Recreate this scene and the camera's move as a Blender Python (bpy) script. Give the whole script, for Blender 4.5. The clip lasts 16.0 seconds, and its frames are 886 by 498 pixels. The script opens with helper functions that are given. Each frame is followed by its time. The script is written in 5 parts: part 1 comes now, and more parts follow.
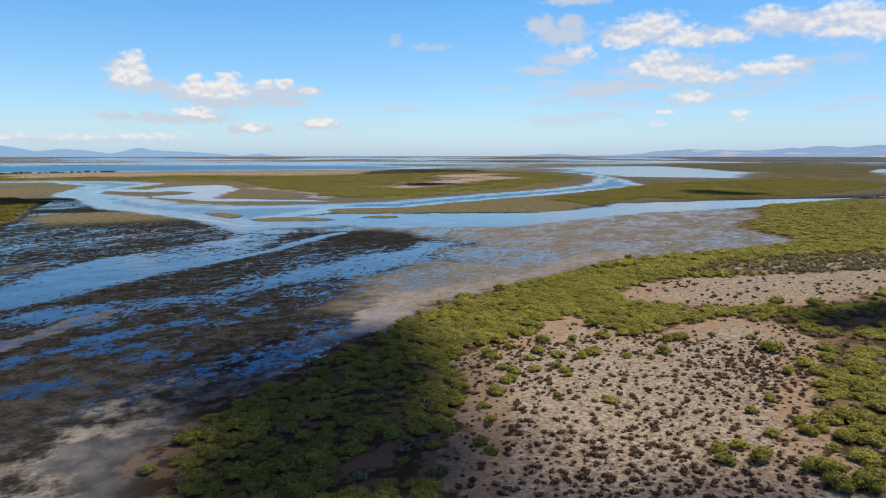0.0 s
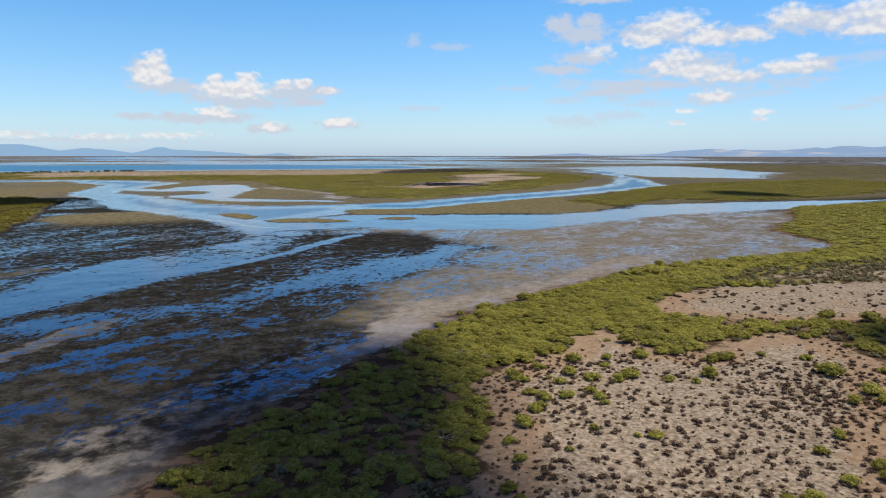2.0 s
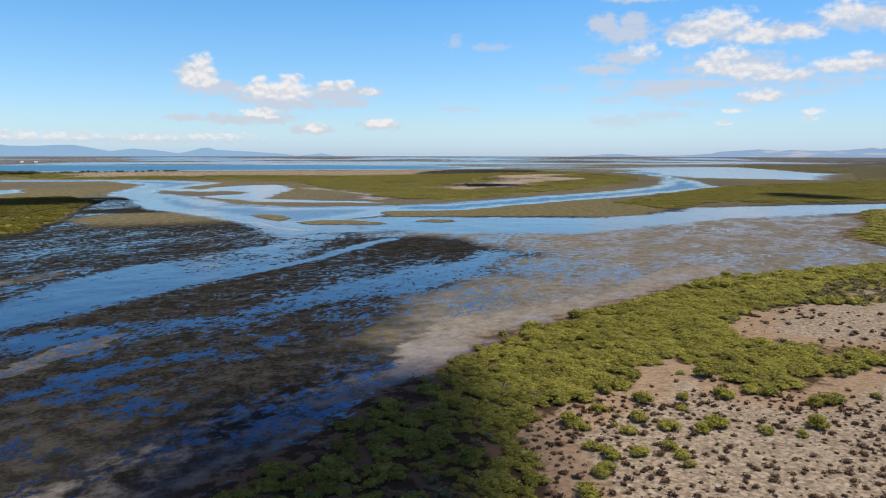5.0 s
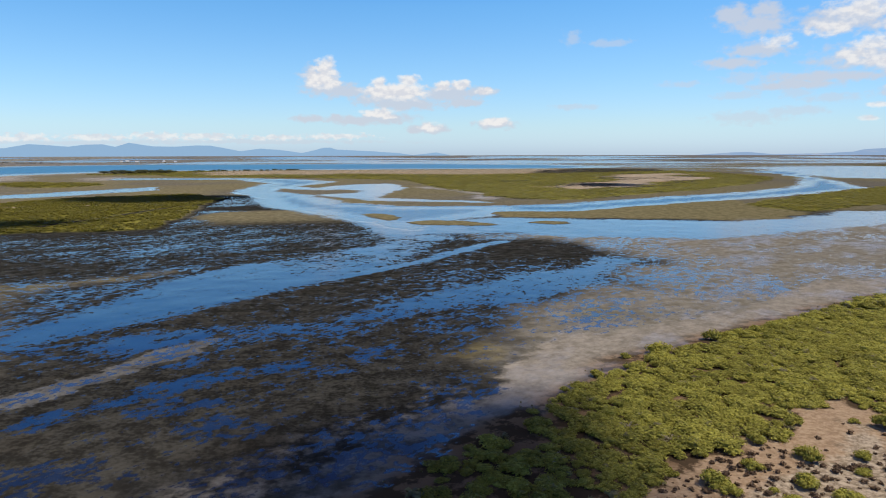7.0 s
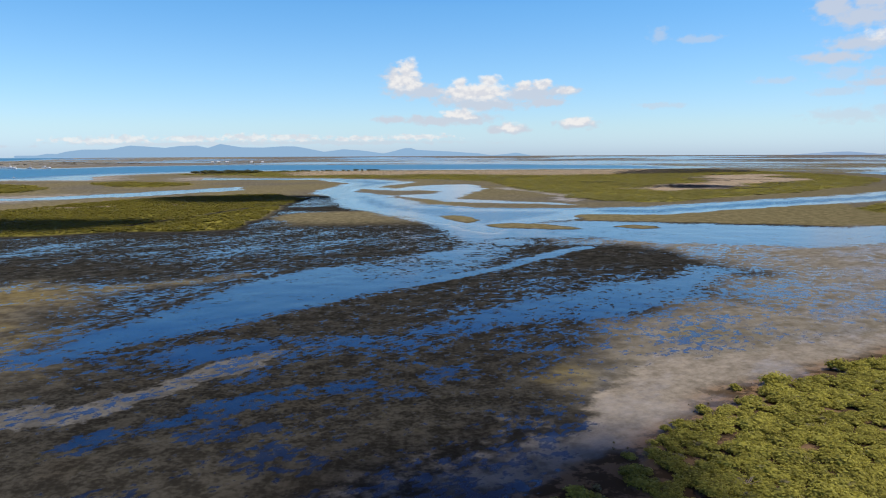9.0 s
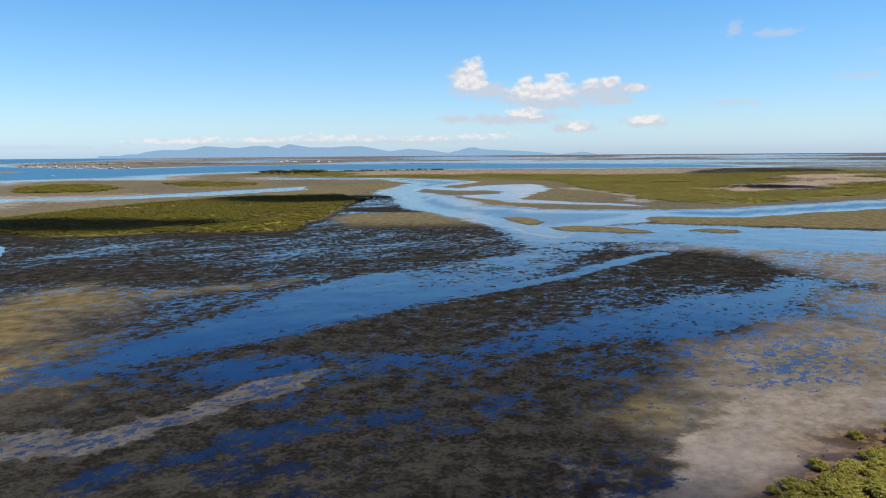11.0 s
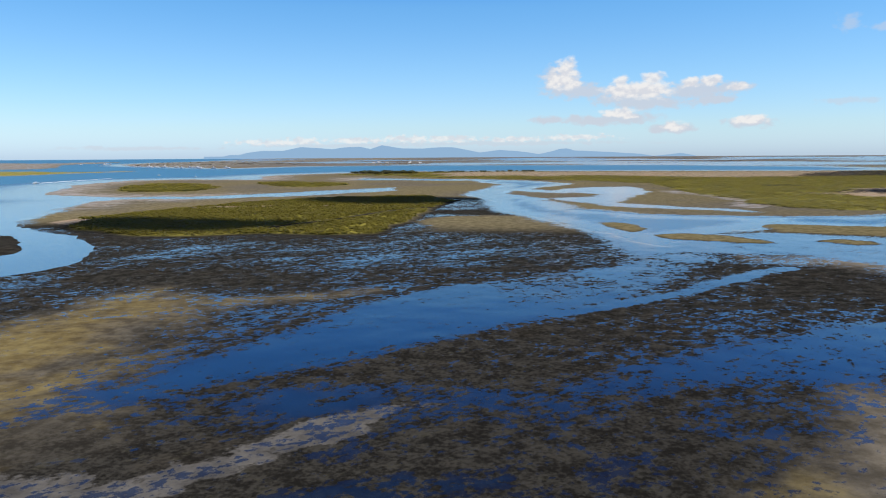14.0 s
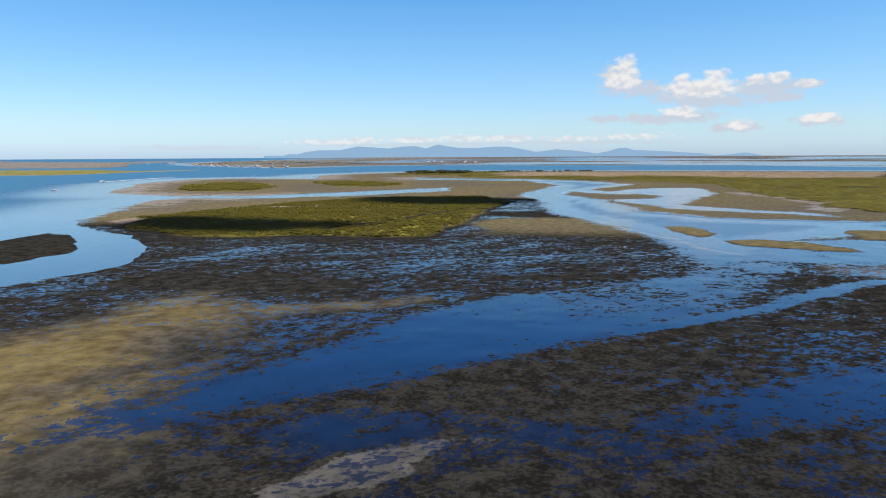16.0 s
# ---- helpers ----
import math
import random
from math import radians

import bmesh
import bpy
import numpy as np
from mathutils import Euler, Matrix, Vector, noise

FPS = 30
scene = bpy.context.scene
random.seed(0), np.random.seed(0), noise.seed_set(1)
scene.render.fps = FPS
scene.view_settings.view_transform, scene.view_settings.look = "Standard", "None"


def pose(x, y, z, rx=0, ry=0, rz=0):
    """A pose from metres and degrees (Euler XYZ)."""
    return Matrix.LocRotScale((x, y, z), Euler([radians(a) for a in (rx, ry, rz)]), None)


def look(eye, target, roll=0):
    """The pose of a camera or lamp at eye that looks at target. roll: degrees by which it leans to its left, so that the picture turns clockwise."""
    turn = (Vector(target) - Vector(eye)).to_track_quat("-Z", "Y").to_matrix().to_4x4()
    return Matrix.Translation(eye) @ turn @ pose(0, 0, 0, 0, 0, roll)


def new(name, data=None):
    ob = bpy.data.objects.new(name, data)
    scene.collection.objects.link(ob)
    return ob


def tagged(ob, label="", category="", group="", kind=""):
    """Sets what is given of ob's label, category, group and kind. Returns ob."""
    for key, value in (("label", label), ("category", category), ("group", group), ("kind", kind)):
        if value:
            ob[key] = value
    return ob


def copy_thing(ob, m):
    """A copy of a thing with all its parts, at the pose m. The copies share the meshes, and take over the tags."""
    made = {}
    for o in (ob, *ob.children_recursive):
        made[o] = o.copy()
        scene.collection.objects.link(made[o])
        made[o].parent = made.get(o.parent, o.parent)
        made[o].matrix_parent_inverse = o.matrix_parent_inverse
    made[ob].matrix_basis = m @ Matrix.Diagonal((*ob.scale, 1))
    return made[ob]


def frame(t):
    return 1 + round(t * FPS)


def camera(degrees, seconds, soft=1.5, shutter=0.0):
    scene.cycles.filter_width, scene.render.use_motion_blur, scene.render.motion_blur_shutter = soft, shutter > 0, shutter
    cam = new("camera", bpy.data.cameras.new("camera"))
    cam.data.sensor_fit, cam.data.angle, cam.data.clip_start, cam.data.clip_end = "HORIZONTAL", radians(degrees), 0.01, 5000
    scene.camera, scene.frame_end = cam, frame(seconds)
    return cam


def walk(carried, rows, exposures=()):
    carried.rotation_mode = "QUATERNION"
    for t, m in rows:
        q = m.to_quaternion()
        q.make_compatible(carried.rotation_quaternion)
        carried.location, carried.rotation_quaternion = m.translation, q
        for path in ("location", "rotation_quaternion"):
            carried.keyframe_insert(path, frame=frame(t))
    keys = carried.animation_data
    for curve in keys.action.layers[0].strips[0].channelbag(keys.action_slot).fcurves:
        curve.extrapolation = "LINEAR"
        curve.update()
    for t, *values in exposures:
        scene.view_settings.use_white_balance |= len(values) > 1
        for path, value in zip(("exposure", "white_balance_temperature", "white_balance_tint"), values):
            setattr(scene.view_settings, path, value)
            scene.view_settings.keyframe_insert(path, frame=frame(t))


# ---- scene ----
# ---------------------------------------------------------------- camera
cam = camera(66.07, 16.0, soft=1.1)
PATH = [
    (0, pose(0.00, -0.00, 30.65, 82.08, 0, -23.86) @ pose(0, 0, 0, 0, 0, -0.00)),
    (0.5, pose(0.85, 2.44, 30.61, 82.07, 0, -23.87) @ pose(0, 0, 0, 0, 0, -0.01)),
    (1, pose(1.70, 4.74, 30.60, 82.07, 0, -23.84) @ pose(0, 0, 0, 0, 0, -0.01)),
    (1.5, pose(2.55, 6.92, 30.64, 82.08, 0, -23.03) @ pose(0, 0, 0, 0, 0, 0.01)),
    (2, pose(3.42, 9.07, 30.74, 82.04, 0, -22.38) @ pose(0, 0, 0, 0, 0, 0.06)),
    (2.5, pose(4.15, 11.42, 30.84, 81.94, 0, -22.28) @ pose(0, 0, 0, 0, 0, 0.13)),
    (3, pose(4.87, 13.96, 30.92, 81.87, 0, -22.37) @ pose(0, 0, 0, 0, 0, 0.25)),
    (3.2, pose(5.17, 14.97, 30.94, 81.81, 0, -22.32) @ pose(0, 0, 0, 0, 0, 0.30)),
    (5.3, pose(10.15, 26.00, 30.02, 82.07, 0, -18.00) @ pose(0, 0, 0, 0, 0, 0.04)),
    (5.5, pose(10.56, 27.12, 29.98, 82.03, 0, -17.19) @ pose(0, 0, 0, 0, 0, 0.03)),
    (6, pose(11.52, 30.03, 29.91, 82.01, 0, -14.20) @ pose(0, 0, 0, 0, 0, 0.01)),
    (6.5, pose(12.37, 32.81, 29.86, 82.00, 0, -11.82) @ pose(0, 0, 0, 0, 0, -0.05)),
    (7, pose(13.03, 35.49, 29.83, 82.01, 0, -9.50) @ pose(0, 0, 0, 0, 0, -0.12)),
    (7.5, pose(13.55, 38.13, 29.85, 82.02, 0, -7.53) @ pose(0, 0, 0, 0, 0, -0.11)),
    (8, pose(13.92, 40.66, 29.86, 82.03, 0, -5.98) @ pose(0, 0, 0, 0, 0, -0.10)),
    (8.5, pose(14.16, 43.02, 29.87, 82.04, 0, -4.38) @ pose(0, 0, 0, 0, 0, -0.14)),
    (9, pose(14.28, 45.33, 29.86, 82.05, 0, -2.84) @ pose(0, 0, 0, 0, 0, -0.23)),
    (9.2, pose(14.34, 46.28, 29.86, 82.10, 0, -2.34) @ pose(0, 0, 0, 0, 0, -0.26)),
    (11.3, pose(15.47, 58.53, 29.80, 82.02, 0, 3.31) @ pose(0, 0, 0, 0, 0, -0.42)),
    (11.5, pose(15.37, 59.69, 29.76, 82.08, 0, 3.77) @ pose(0, 0, 0, 0, 0, -0.41)),
    (12, pose(15.11, 62.55, 29.65, 82.10, 0, 5.02) @ pose(0, 0, 0, 0, 0, -0.36)),
    (12.5, pose(14.83, 65.25, 29.52, 82.10, 0, 6.30) @ pose(0, 0, 0, 0, 0, -0.31)),
    (13, pose(14.49, 68.01, 29.43, 82.15, 0, 7.54) @ pose(0, 0, 0, 0, 0, -0.34)),
    (13.5, pose(14.16, 70.60, 29.38, 82.17, 0, 8.82) @ pose(0, 0, 0, 0, 0, -0.35)),
    (14, pose(13.76, 73.05, 29.39, 82.17, 0, 10.10) @ pose(0, 0, 0, 0, 0, -0.33)),
    (14.5, pose(13.30, 75.52, 29.46, 82.14, 0, 11.40) @ pose(0, 0, 0, 0, 0, -0.30)),
    (15, pose(12.82, 77.78, 29.50, 82.15, 0, 12.66) @ pose(0, 0, 0, 0, 0, -0.30)),
    (15.5, pose(12.36, 80.02, 29.59, 82.17, 0, 13.87) @ pose(0, 0, 0, 0, 0, -0.30)),
    (16, pose(11.88, 82.43, 29.68, 82.14, 0, 14.71) @ pose(0, 0, 0, 0, 0, -0.28)),
]
walk(cam, PATH, exposures=[(0, 0.0), (16, 0.0)])

# ---------------------------------------------------------------- light
SUN_ELEVATION, SUN_AZIMUTH = 62.0, 104.0      # azimuth clockwise from +y


def to_sun():
    e, a = radians(SUN_ELEVATION), radians(SUN_AZIMUTH)
    return Vector((math.sin(a) * math.cos(e), math.cos(a) * math.cos(e), math.sin(e)))


sun = new("sun", bpy.data.lights.new("sun", "SUN"))
sun.data.energy, sun.data.angle, sun.data.color = 5.0, radians(0.55), (1.0, 0.93, 0.82)
sun.matrix_world = look(to_sun() * 900, (0, 0, 0))


class Nodes:
    """Short hand for node trees."""

    def __init__(self, tree):
        self.tree = tree
        tree.nodes.clear()

    def add(self, kind, links=None, **values):
        n = self.tree.nodes.new(kind)
        for k, v in values.items():
            setattr(n, k, v)
        for k, v in (links or {}).items():
            s = n.inputs[k]
            if isinstance(v, bpy.types.NodeSocket):
                self.tree.links.new(v, s)
            else:
                s.default_value = v
        return n

    def math(self, op, a, b=0.0, c=0.0, clamp=False):
        return self.add("ShaderNodeMath", {0: a, 1: b, 2: c}, operation=op, use_clamp=clamp).outputs[0]

    def vec(self, op, a, b=(0, 0, 0)):
        n = self.add("ShaderNodeVectorMath", {0: a, 1: b}, operation=op)
        return n.outputs["Value" if op in ("LENGTH", "DISTANCE", "DOT_PRODUCT") else "Vector"]

    def step(self, x, lo, hi, a=0.0, b=1.0):
        return self.add("ShaderNodeMapRange", {0: x, 1: lo, 2: hi, 3: a, 4: b}, interpolation_type="SMOOTHSTEP").outputs[0]

    def mix(self, f, a, b, blend="MIX"):
        n = self.add("ShaderNodeMix", {0: f, 6: a, 7: b}, data_type="RGBA", blend_type=blend)
        return n.outputs[2]

    def noise(self, v, scale, detail=4.0, rough=0.55, out=0):
        return self.add("ShaderNodeTexNoise", {"Vector": v, "Scale": scale, "Detail": detail, "Roughness": rough}).outputs[out]

    def attr(self, name):
        return self.add("ShaderNodeAttribute", attribute_name=name).outputs["Fac"]

    def rgb(self, r, g, b):
        n = self.add("ShaderNodeRGB")
        n.outputs[0].default_value = (r, g, b, 1)
        return n.outputs[0]


# cumulus: azimuth, elevation, half width, half height, in degrees; white heads and the grey bodies under them
HEADS_WEST = [(0.0, 6.72, 0.74, 0.81), (-0.6, 5.96, 0.93, 0.61), (0.4, 5.76, 0.71, 0.53), (4.3, 5.75, 0.5, 0.46), (4.6, 4.99, 1.5, 0.55),
              (6.7, 5.87, 0.81, 0.47), (6.5, 5.05, 1.54, 0.64), (9.5, 5.47, 0.74, 0.35), (10.9, 5.55, 0.8, 0.35), (13.0, 5.02, 0.63, 0.27),
              (4.2, 3.32, 1.25, 0.3), (5.1, 3.03, 0.5, 0.22), (8.4, 2.2, 0.74, 0.35), (13.9, 2.57, 1.09, 0.36)]
BODIES_WEST = [(-0.5, 6.05, 1.09, 0.81), (0.4, 5.18, 1.82, 0.54), (2.0, 5.03, 1.13, 0.38), (5.1, 4.67, 2.62, 0.64), (6.3, 4.01, 2.58, 0.39),
               (10.2, 4.88, 2.13, 0.61), (11.1, 4.1, 1.43, 0.31), (12.9, 4.97, 0.9, 0.31), (-1.4, 2.81, 1.16, 0.25), (0.8, 2.82, 0.64, 0.3),
               (2.7, 2.73, 2.48, 0.3), (4.9, 2.85, 1.77, 0.39), (8.2, 1.98, 1.4, 0.31), (13.9, 2.34, 1.28, 0.32)]
HEADS_EAST = [(40.4, 9.97, 2.08, 0.82), (42.9, 8.85, 1.38, 0.78), (38.3, 8.73, 1.54, 0.46), (45.8, 8.77, 1.57, 0.4), (48.6, 10.0, 1.42, 0.66),
              (51.6, 9.3, 1.07, 0.38), (53.6, 9.87, 1.69, 0.74), (55.2, 9.27, 1.32, 0.74), (53.7, 8.51, 1.7, 0.38), (56.1, 8.6, 1.3, 0.74),
              (35.0, 8.11, 1.06, 0.39), (48.8, 6.38, 1.95, 0.48), (49.8, 6.89, 0.67, 0.32), (41.1, 7.48, 1.17, 0.59), (40.0, 6.8, 1.1, 0.55),
              (42.4, 6.29, 2.14, 0.51), (44.5, 5.88, 1.84, 0.38), (43.6, 4.39, 1.31, 0.43), (41.8, 3.35, 0.84, 0.17), (47.1, 3.11, 0.71, 0.21),
              (46.8, 2.61, 0.47, 0.17), (41.1, 2.44, 0.6, 0.18)]
BODIES_EAST = [(33.7, 9.39, 1.78, 0.68), (31.8, 10.12, 1.17, 0.59), (34.1, 10.31, 0.97, 0.42), (39.4, 9.27, 2.94, 0.83), (44.0, 8.8, 3.18, 0.57),
               (50.1, 9.42, 2.88, 0.7), (54.0, 8.9, 2.67, 0.82), (33.7, 7.54, 1.87, 0.43), (32.0, 6.7, 1.81, 0.35), (49.2, 6.16, 2.41, 0.4),
               (51.0, 6.54, 0.94, 0.32), (41.6, 6.57, 3.29, 0.85), (37.8, 5.4, 3.44, 0.39), (36.5, 4.94, 2.63, 0.31), (34.5, 11.97, 2.19, 0.33),
               (44.5, 5.71, 2.79, 0.42), (43.6, 4.21, 1.71, 0.38)]
CLOUDS_LOW = [(-23.29, 1.1, 2.61, 0.29), (-17.1, 1.25, 1.9, 0.29), (-12.97, 1.35, 1.66, 0.38), (-9.25, 1.35, 1.9, 0.33),
              (-4.09, 1.3, 1.9, 0.29), (0.57, 1.4, 2.38, 0.29), (-21.55, 1.2, 1.43, 0.33)]
CLOUDS_THIN = [(38.7, 3.89, 1.73, 0.26), (36.5, 3.08, 1.77, 0.31), (33.2, 2.66, 2.26, 0.45), (32.5, 4.34, 1.45, 0.27), (36.3, 4.42, 0.97, 0.35),
               (48.9, 5.04, 1.51, 0.33), (49.8, 5.41, 1.48, 0.24), (53.5, 6.78, 1.71, 0.31), (55.2, 3.86, 1.47, 0.23), (53.0, 3.35, 0.92, 0.16),
               (47.0, 4.53, 1.63, 0.29), (22.8, 8.57, 1.47, 0.26), (20.2, 3.7, 1.68, 0.23), (28.3, 5.27, 1.38, 0.22), (44.2, 4.96, 2.02, 0.25),
               (32.7, 5.58, 1.08, 0.4), (19.9, 9.08, 0.6, 0.5), (-33.7, 0.63, 4.3, 0.14), (-6.0, 0.95, 9.0, 0.16), (-18.0, 0.85, 7.0, 0.14)]


def build_world():
    w = bpy.data.worlds.new("sky")
    scene.world = w
    w.use_nodes = True
    n = Nodes(w.node_tree)
    sky = n.add("ShaderNodeTexSky", sky_type="NISHITA", sun_disc=False, sun_elevation=radians(SUN_ELEVATION),
                sun_rotation=radians(SUN_AZIMUTH), altitude=50.0, air_density=1.0, dust_density=0.4, ozone_density=2.5)
    way = n.add("ShaderNodeTexCoord").outputs["Generated"]
    x, y, z = n.add("ShaderNodeSeparateXYZ", {0: way}).outputs
    deg = 180 / math.pi
    az = n.math("MULTIPLY", n.math("ARCTAN2", x, y), deg)
    el = n.math("MULTIPLY", n.math("ARCSINE", z), deg)
    p = n.add("ShaderNodeCombineXYZ", {0: az, 1: el, 2: 0.0}).outputs[0]
    wob = n.noise(n.vec("MULTIPLY", p, (0.8, 1.1, 1)), 1.25, 3, 0.5, out=1)
    q = n.vec("ADD", p, n.vec("MULTIPLY", n.vec("SUBTRACT", wob, (0.5, 0.5, 0.5)), (0.55, 0.35, 0)))

    def field(blobs, reach=1.58):
        best = None
        for a, e, rx, ry in blobs:
            d = n.vec("LENGTH", n.vec("MULTIPLY", n.vec("SUBTRACT", q, (a, e, 0)), (1 / rx, 1 / ry, 0)))
            best = d if best is None else n.math("SMOOTH_MIN", best, d, 0.25)
        return n.math("SUBTRACT", reach, best)

    fine = n.noise(n.vec("MULTIPLY", p, (0.8, 1.2, 1)), 1.5, 4, 0.52)
    ragged = n.math("MULTIPLY", n.math("SUBTRACT", fine, 0.5), 2.2)
    heads_w = n.math("MULTIPLY", n.step(n.math("ADD", field(HEADS_WEST, 1.48), n.math("MULTIPLY", ragged, 0.8)), 0.0, 0.9), 0.92)
    heads_e = n.math("MULTIPLY", n.step(n.math("ADD", field(HEADS_EAST, 1.48), n.math("MULTIPLY", ragged, 0.9)), 0.0, 1.1), 0.80)
    heads = n.math("MAXIMUM", heads_w, heads_e)
    bodies_w = n.step(n.math("ADD", field(BODIES_WEST), n.math("MULTIPLY", ragged, 1.1)), -0.10, 0.95)
    bodies_e = n.step(n.math("ADD", field(BODIES_EAST), n.math("MULTIPLY", ragged, 1.1)), -0.1, 1.1)
    thin = n.math("MULTIPLY", n.step(n.math("ADD", field(CLOUDS_THIN), n.math("MULTIPLY", ragged, 1.2)), 0.0, 1.1), 0.55)
    bodies = n.math("MULTIPLY", n.math("MAXIMUM", n.math("MAXIMUM", bodies_w, bodies_e), thin), 0.82)
    bumps = n.noise(n.vec("MULTIPLY", p, (1.0, 1.6, 1)), 1.9, 5, 0.6)
    low = field([(a, e, 1.2 * u, 0.75 * v) for a, e, u, v in CLOUDS_LOW])
    low = n.math("MULTIPLY", n.step(n.math("ADD", low, n.math("MULTIPLY", n.math("SUBTRACT", bumps, 0.5), 3.6)), 0.15, 1.2), 0.75)
    heads = n.math("MAXIMUM", heads, low)
    relief = n.math("SUBTRACT", fine, n.noise(n.vec("MULTIPLY", n.vec("ADD", p, (0.10, 0.34, 0)), (0.8, 1.2, 1)), 1.5, 4, 0.52))
    white = n.mix(n.step(relief, -0.16, 0.14), (7.0, 7.15, 7.7, 1), (8.9, 8.75, 8.65, 1))
    # clear dry air: a deeper blue aloft
    tint = n.mix(n.step(el, -0.4, 2.6), (0.96, 1.28, 2.02, 1), (1.05, 1.30, 1.66, 1))
    tint = n.mix(n.step(el, 1.5, 7.0), tint, (0.93, 1.30, 1.63, 1))
    tint = n.mix(n.step(el, 5.0, 14.0), tint, (0.69, 1.28, 1.66, 1))
    tint = n.mix(n.step(el, 11.5, 15.0), tint, (0.26, 0.86, 1.76, 1))
    tint = n.mix(n.step(el, 17.0, 28.0), tint, (0.36, 0.39, 0.78, 1))
    tint = n.mix(n.step(el, 36.0, 60.0), tint, (0.40, 0.46, 0.62, 1))
    sunward = n.step(az, 24.0, 58.0)
    tint = n.mix(sunward, tint, n.mix(1.0, tint, (0.84, 0.86, 0.90, 1), "MULTIPLY"))
    blue = n.mix(1.0, sky.outputs[0], tint, "MULTIPLY")
    final = n.mix(bodies, blue, (6.0, 6.35, 7.2, 1))
    final = n.mix(heads, final, white)
    # the same broken cumulus goes on overhead
    flat = n.vec("DIVIDE", way, n.add("ShaderNodeCombineXYZ", {0: n.math("MAXIMUM", z, 0.12), 1: n.math("MAXIMUM", z, 0.12), 2: 1.0}).outputs[0])
    cover = n.step(n.noise(n.vec("MULTIPLY", flat, (1, 1, 0)), 1.3, 5, 0.55), 0.46, 0.62)
    cover = n.math("MULTIPLY", n.math("MULTIPLY", cover, n.step(el, 26.0, 42.0)), 0.8)
    final = n.mix(cover, final, (3.6, 3.45, 3.2, 1))
    bg = n.add("ShaderNodeBackground", {"Color": final, "Strength": 0.1})
    n.add("ShaderNodeOutputWorld", {"Surface": bg.outputs[0]})


build_world()

# ---------------------------------------------------------------- the plan: outlines in metres
SHORE = [(-60, -60), (-25, 20), (-8, 50), (0, 63), (2, 74), (5, 79), (10, 85), (19, 94), (27, 102), (35, 108), (43, 114), (52, 121),
         (60, 126), (72, 131), (82, 136), (92, 142), (104, 148), (121, 156), (142, 157), (161, 157), (180, 160), (202, 162),
         (217, 169), (223, 185), (230, 211), (274, 239), (317, 277), (350, 300), (400, 304), (470, 305), (700, 330), (900, 250),
         (900, -300), (-60, -300)]
CLEARING = [(46, 91), (58, 95), (66, 101), (72, 105), (73, 98), (71, 90), (78, 86), (89, 90), (99, 91), (102, 84), (98, 74),
            (92, 66), (81, 60), (70, 52), (62, 42), (60, 20), (10, 10), (24, 50), (29, 61), (35, 70), (38, 80), (40, 88)]
CLEARING_FAR = [(90, 114), (106, 124), (121, 124), (140, 121), (180, 112), (230, 90), (190, 70), (150, 94), (131, 91), (116, 92),
                (105, 97), (97, 103), (90, 108)]
SCRUB = [(117, 128), (141, 143), (177, 143), (215, 140), (330, 150), (330, 60), (230, 60), (163, 105), (130, 122)]
ISLET_WEST = [(-216, 368), (-206, 401), (-194, 458), (-172, 510), (-141, 540), (-85, 564), (-58, 509), (-59, 433), (-56, 381),
              (-56, 345), (-55, 321), (-76, 313), (-98, 314), (-126, 301), (-146, 302), (-179, 319), (-196, 331)]
ISLET_PALE = [(-217, 345), (-216, 365), (-200, 354), (-205, 337)]
ISLET_CREEK = [(-104, 330), (-98, 352), (-88, 372), (-84, 393), (-75, 425), (-61, 449)]
ISLET_SMALL = [(-373, 606), (-407, 678), (-418, 745), (-380, 750), (-306, 669), (-297, 608), (-321, 586)]
ISLET_THIN = [(-321, 773), (-299, 808), (-219, 772), (-197, 734), (-217, 683), (-248, 690)]
ISLAND = [(-182, 965), (-78, 920), (26, 858), (99, 790), (104, 655), (109, 594), (125, 556), (121, 500), (136, 467), (160, 446),
          (183, 458), (213, 481), (279, 525), (346, 573), (428, 646), (541, 780), (579, 882), (587, 1095), (505, 1289), (324, 1200),
          (127, 1209), (32, 1273), (-114, 1269), (-230, 1240), (-340, 1130), (-325, 1075), (-215, 1040)]
ISLAND_SAND = [(206, 608), (245, 676), (307, 745), (392, 914), (466, 974), (504, 942), (452, 786), (374, 682), (292, 616), (246, 576),
               (208, 549)]
# dark patches of the island: scrub, with cloud shade built in as more scrub
ISLAND_SCRUB = [[(300, 1005), (370, 1147), (462, 1269), (547, 1250), (593, 1176), (551, 1076), (458, 1047), (386, 1017), (331, 999)],
                [(232, 634), (264, 667), (281, 659), (277, 628), (252, 602), (234, 604)],
                [(260, 587), (288, 597), (332, 625), (324, 607), (280, 581), (256, 575)],
                [(182, 749), (215, 759), (224, 729), (198, 720)]]
ISLAND_BACK = [(-230, 1295), (520, 1300), (420, 1040), (259, 925), (28, 965), (-182, 1005)]
ISLAND_EAST = [(247, 390), (247, 366), (252, 343), (280, 357), (318, 376), (352, 351), (401, 350), (467, 358), (544, 382), (650, 420),
               (720, 470), (760, 600), (710, 606), (624, 585), (540, 572), (486, 557), (420, 520), (349, 468), (284, 421)]
MARSH_EAST = [(1185, 1278), (1310, 1560), (1611, 1620), (1800, 1500), (1800, 1000), (1373, 930), (900, 600), (735, 610), (789, 690), (989, 840),
              (976, 916), (1065, 1071)]
SHEET_EAST = [(600, 760), (640, 870), (700, 1050), (860, 1250), (1020, 1380), (1150, 1280), (1055, 1075), (960, 915), (965, 845), (800, 730),
              (700, 640)]
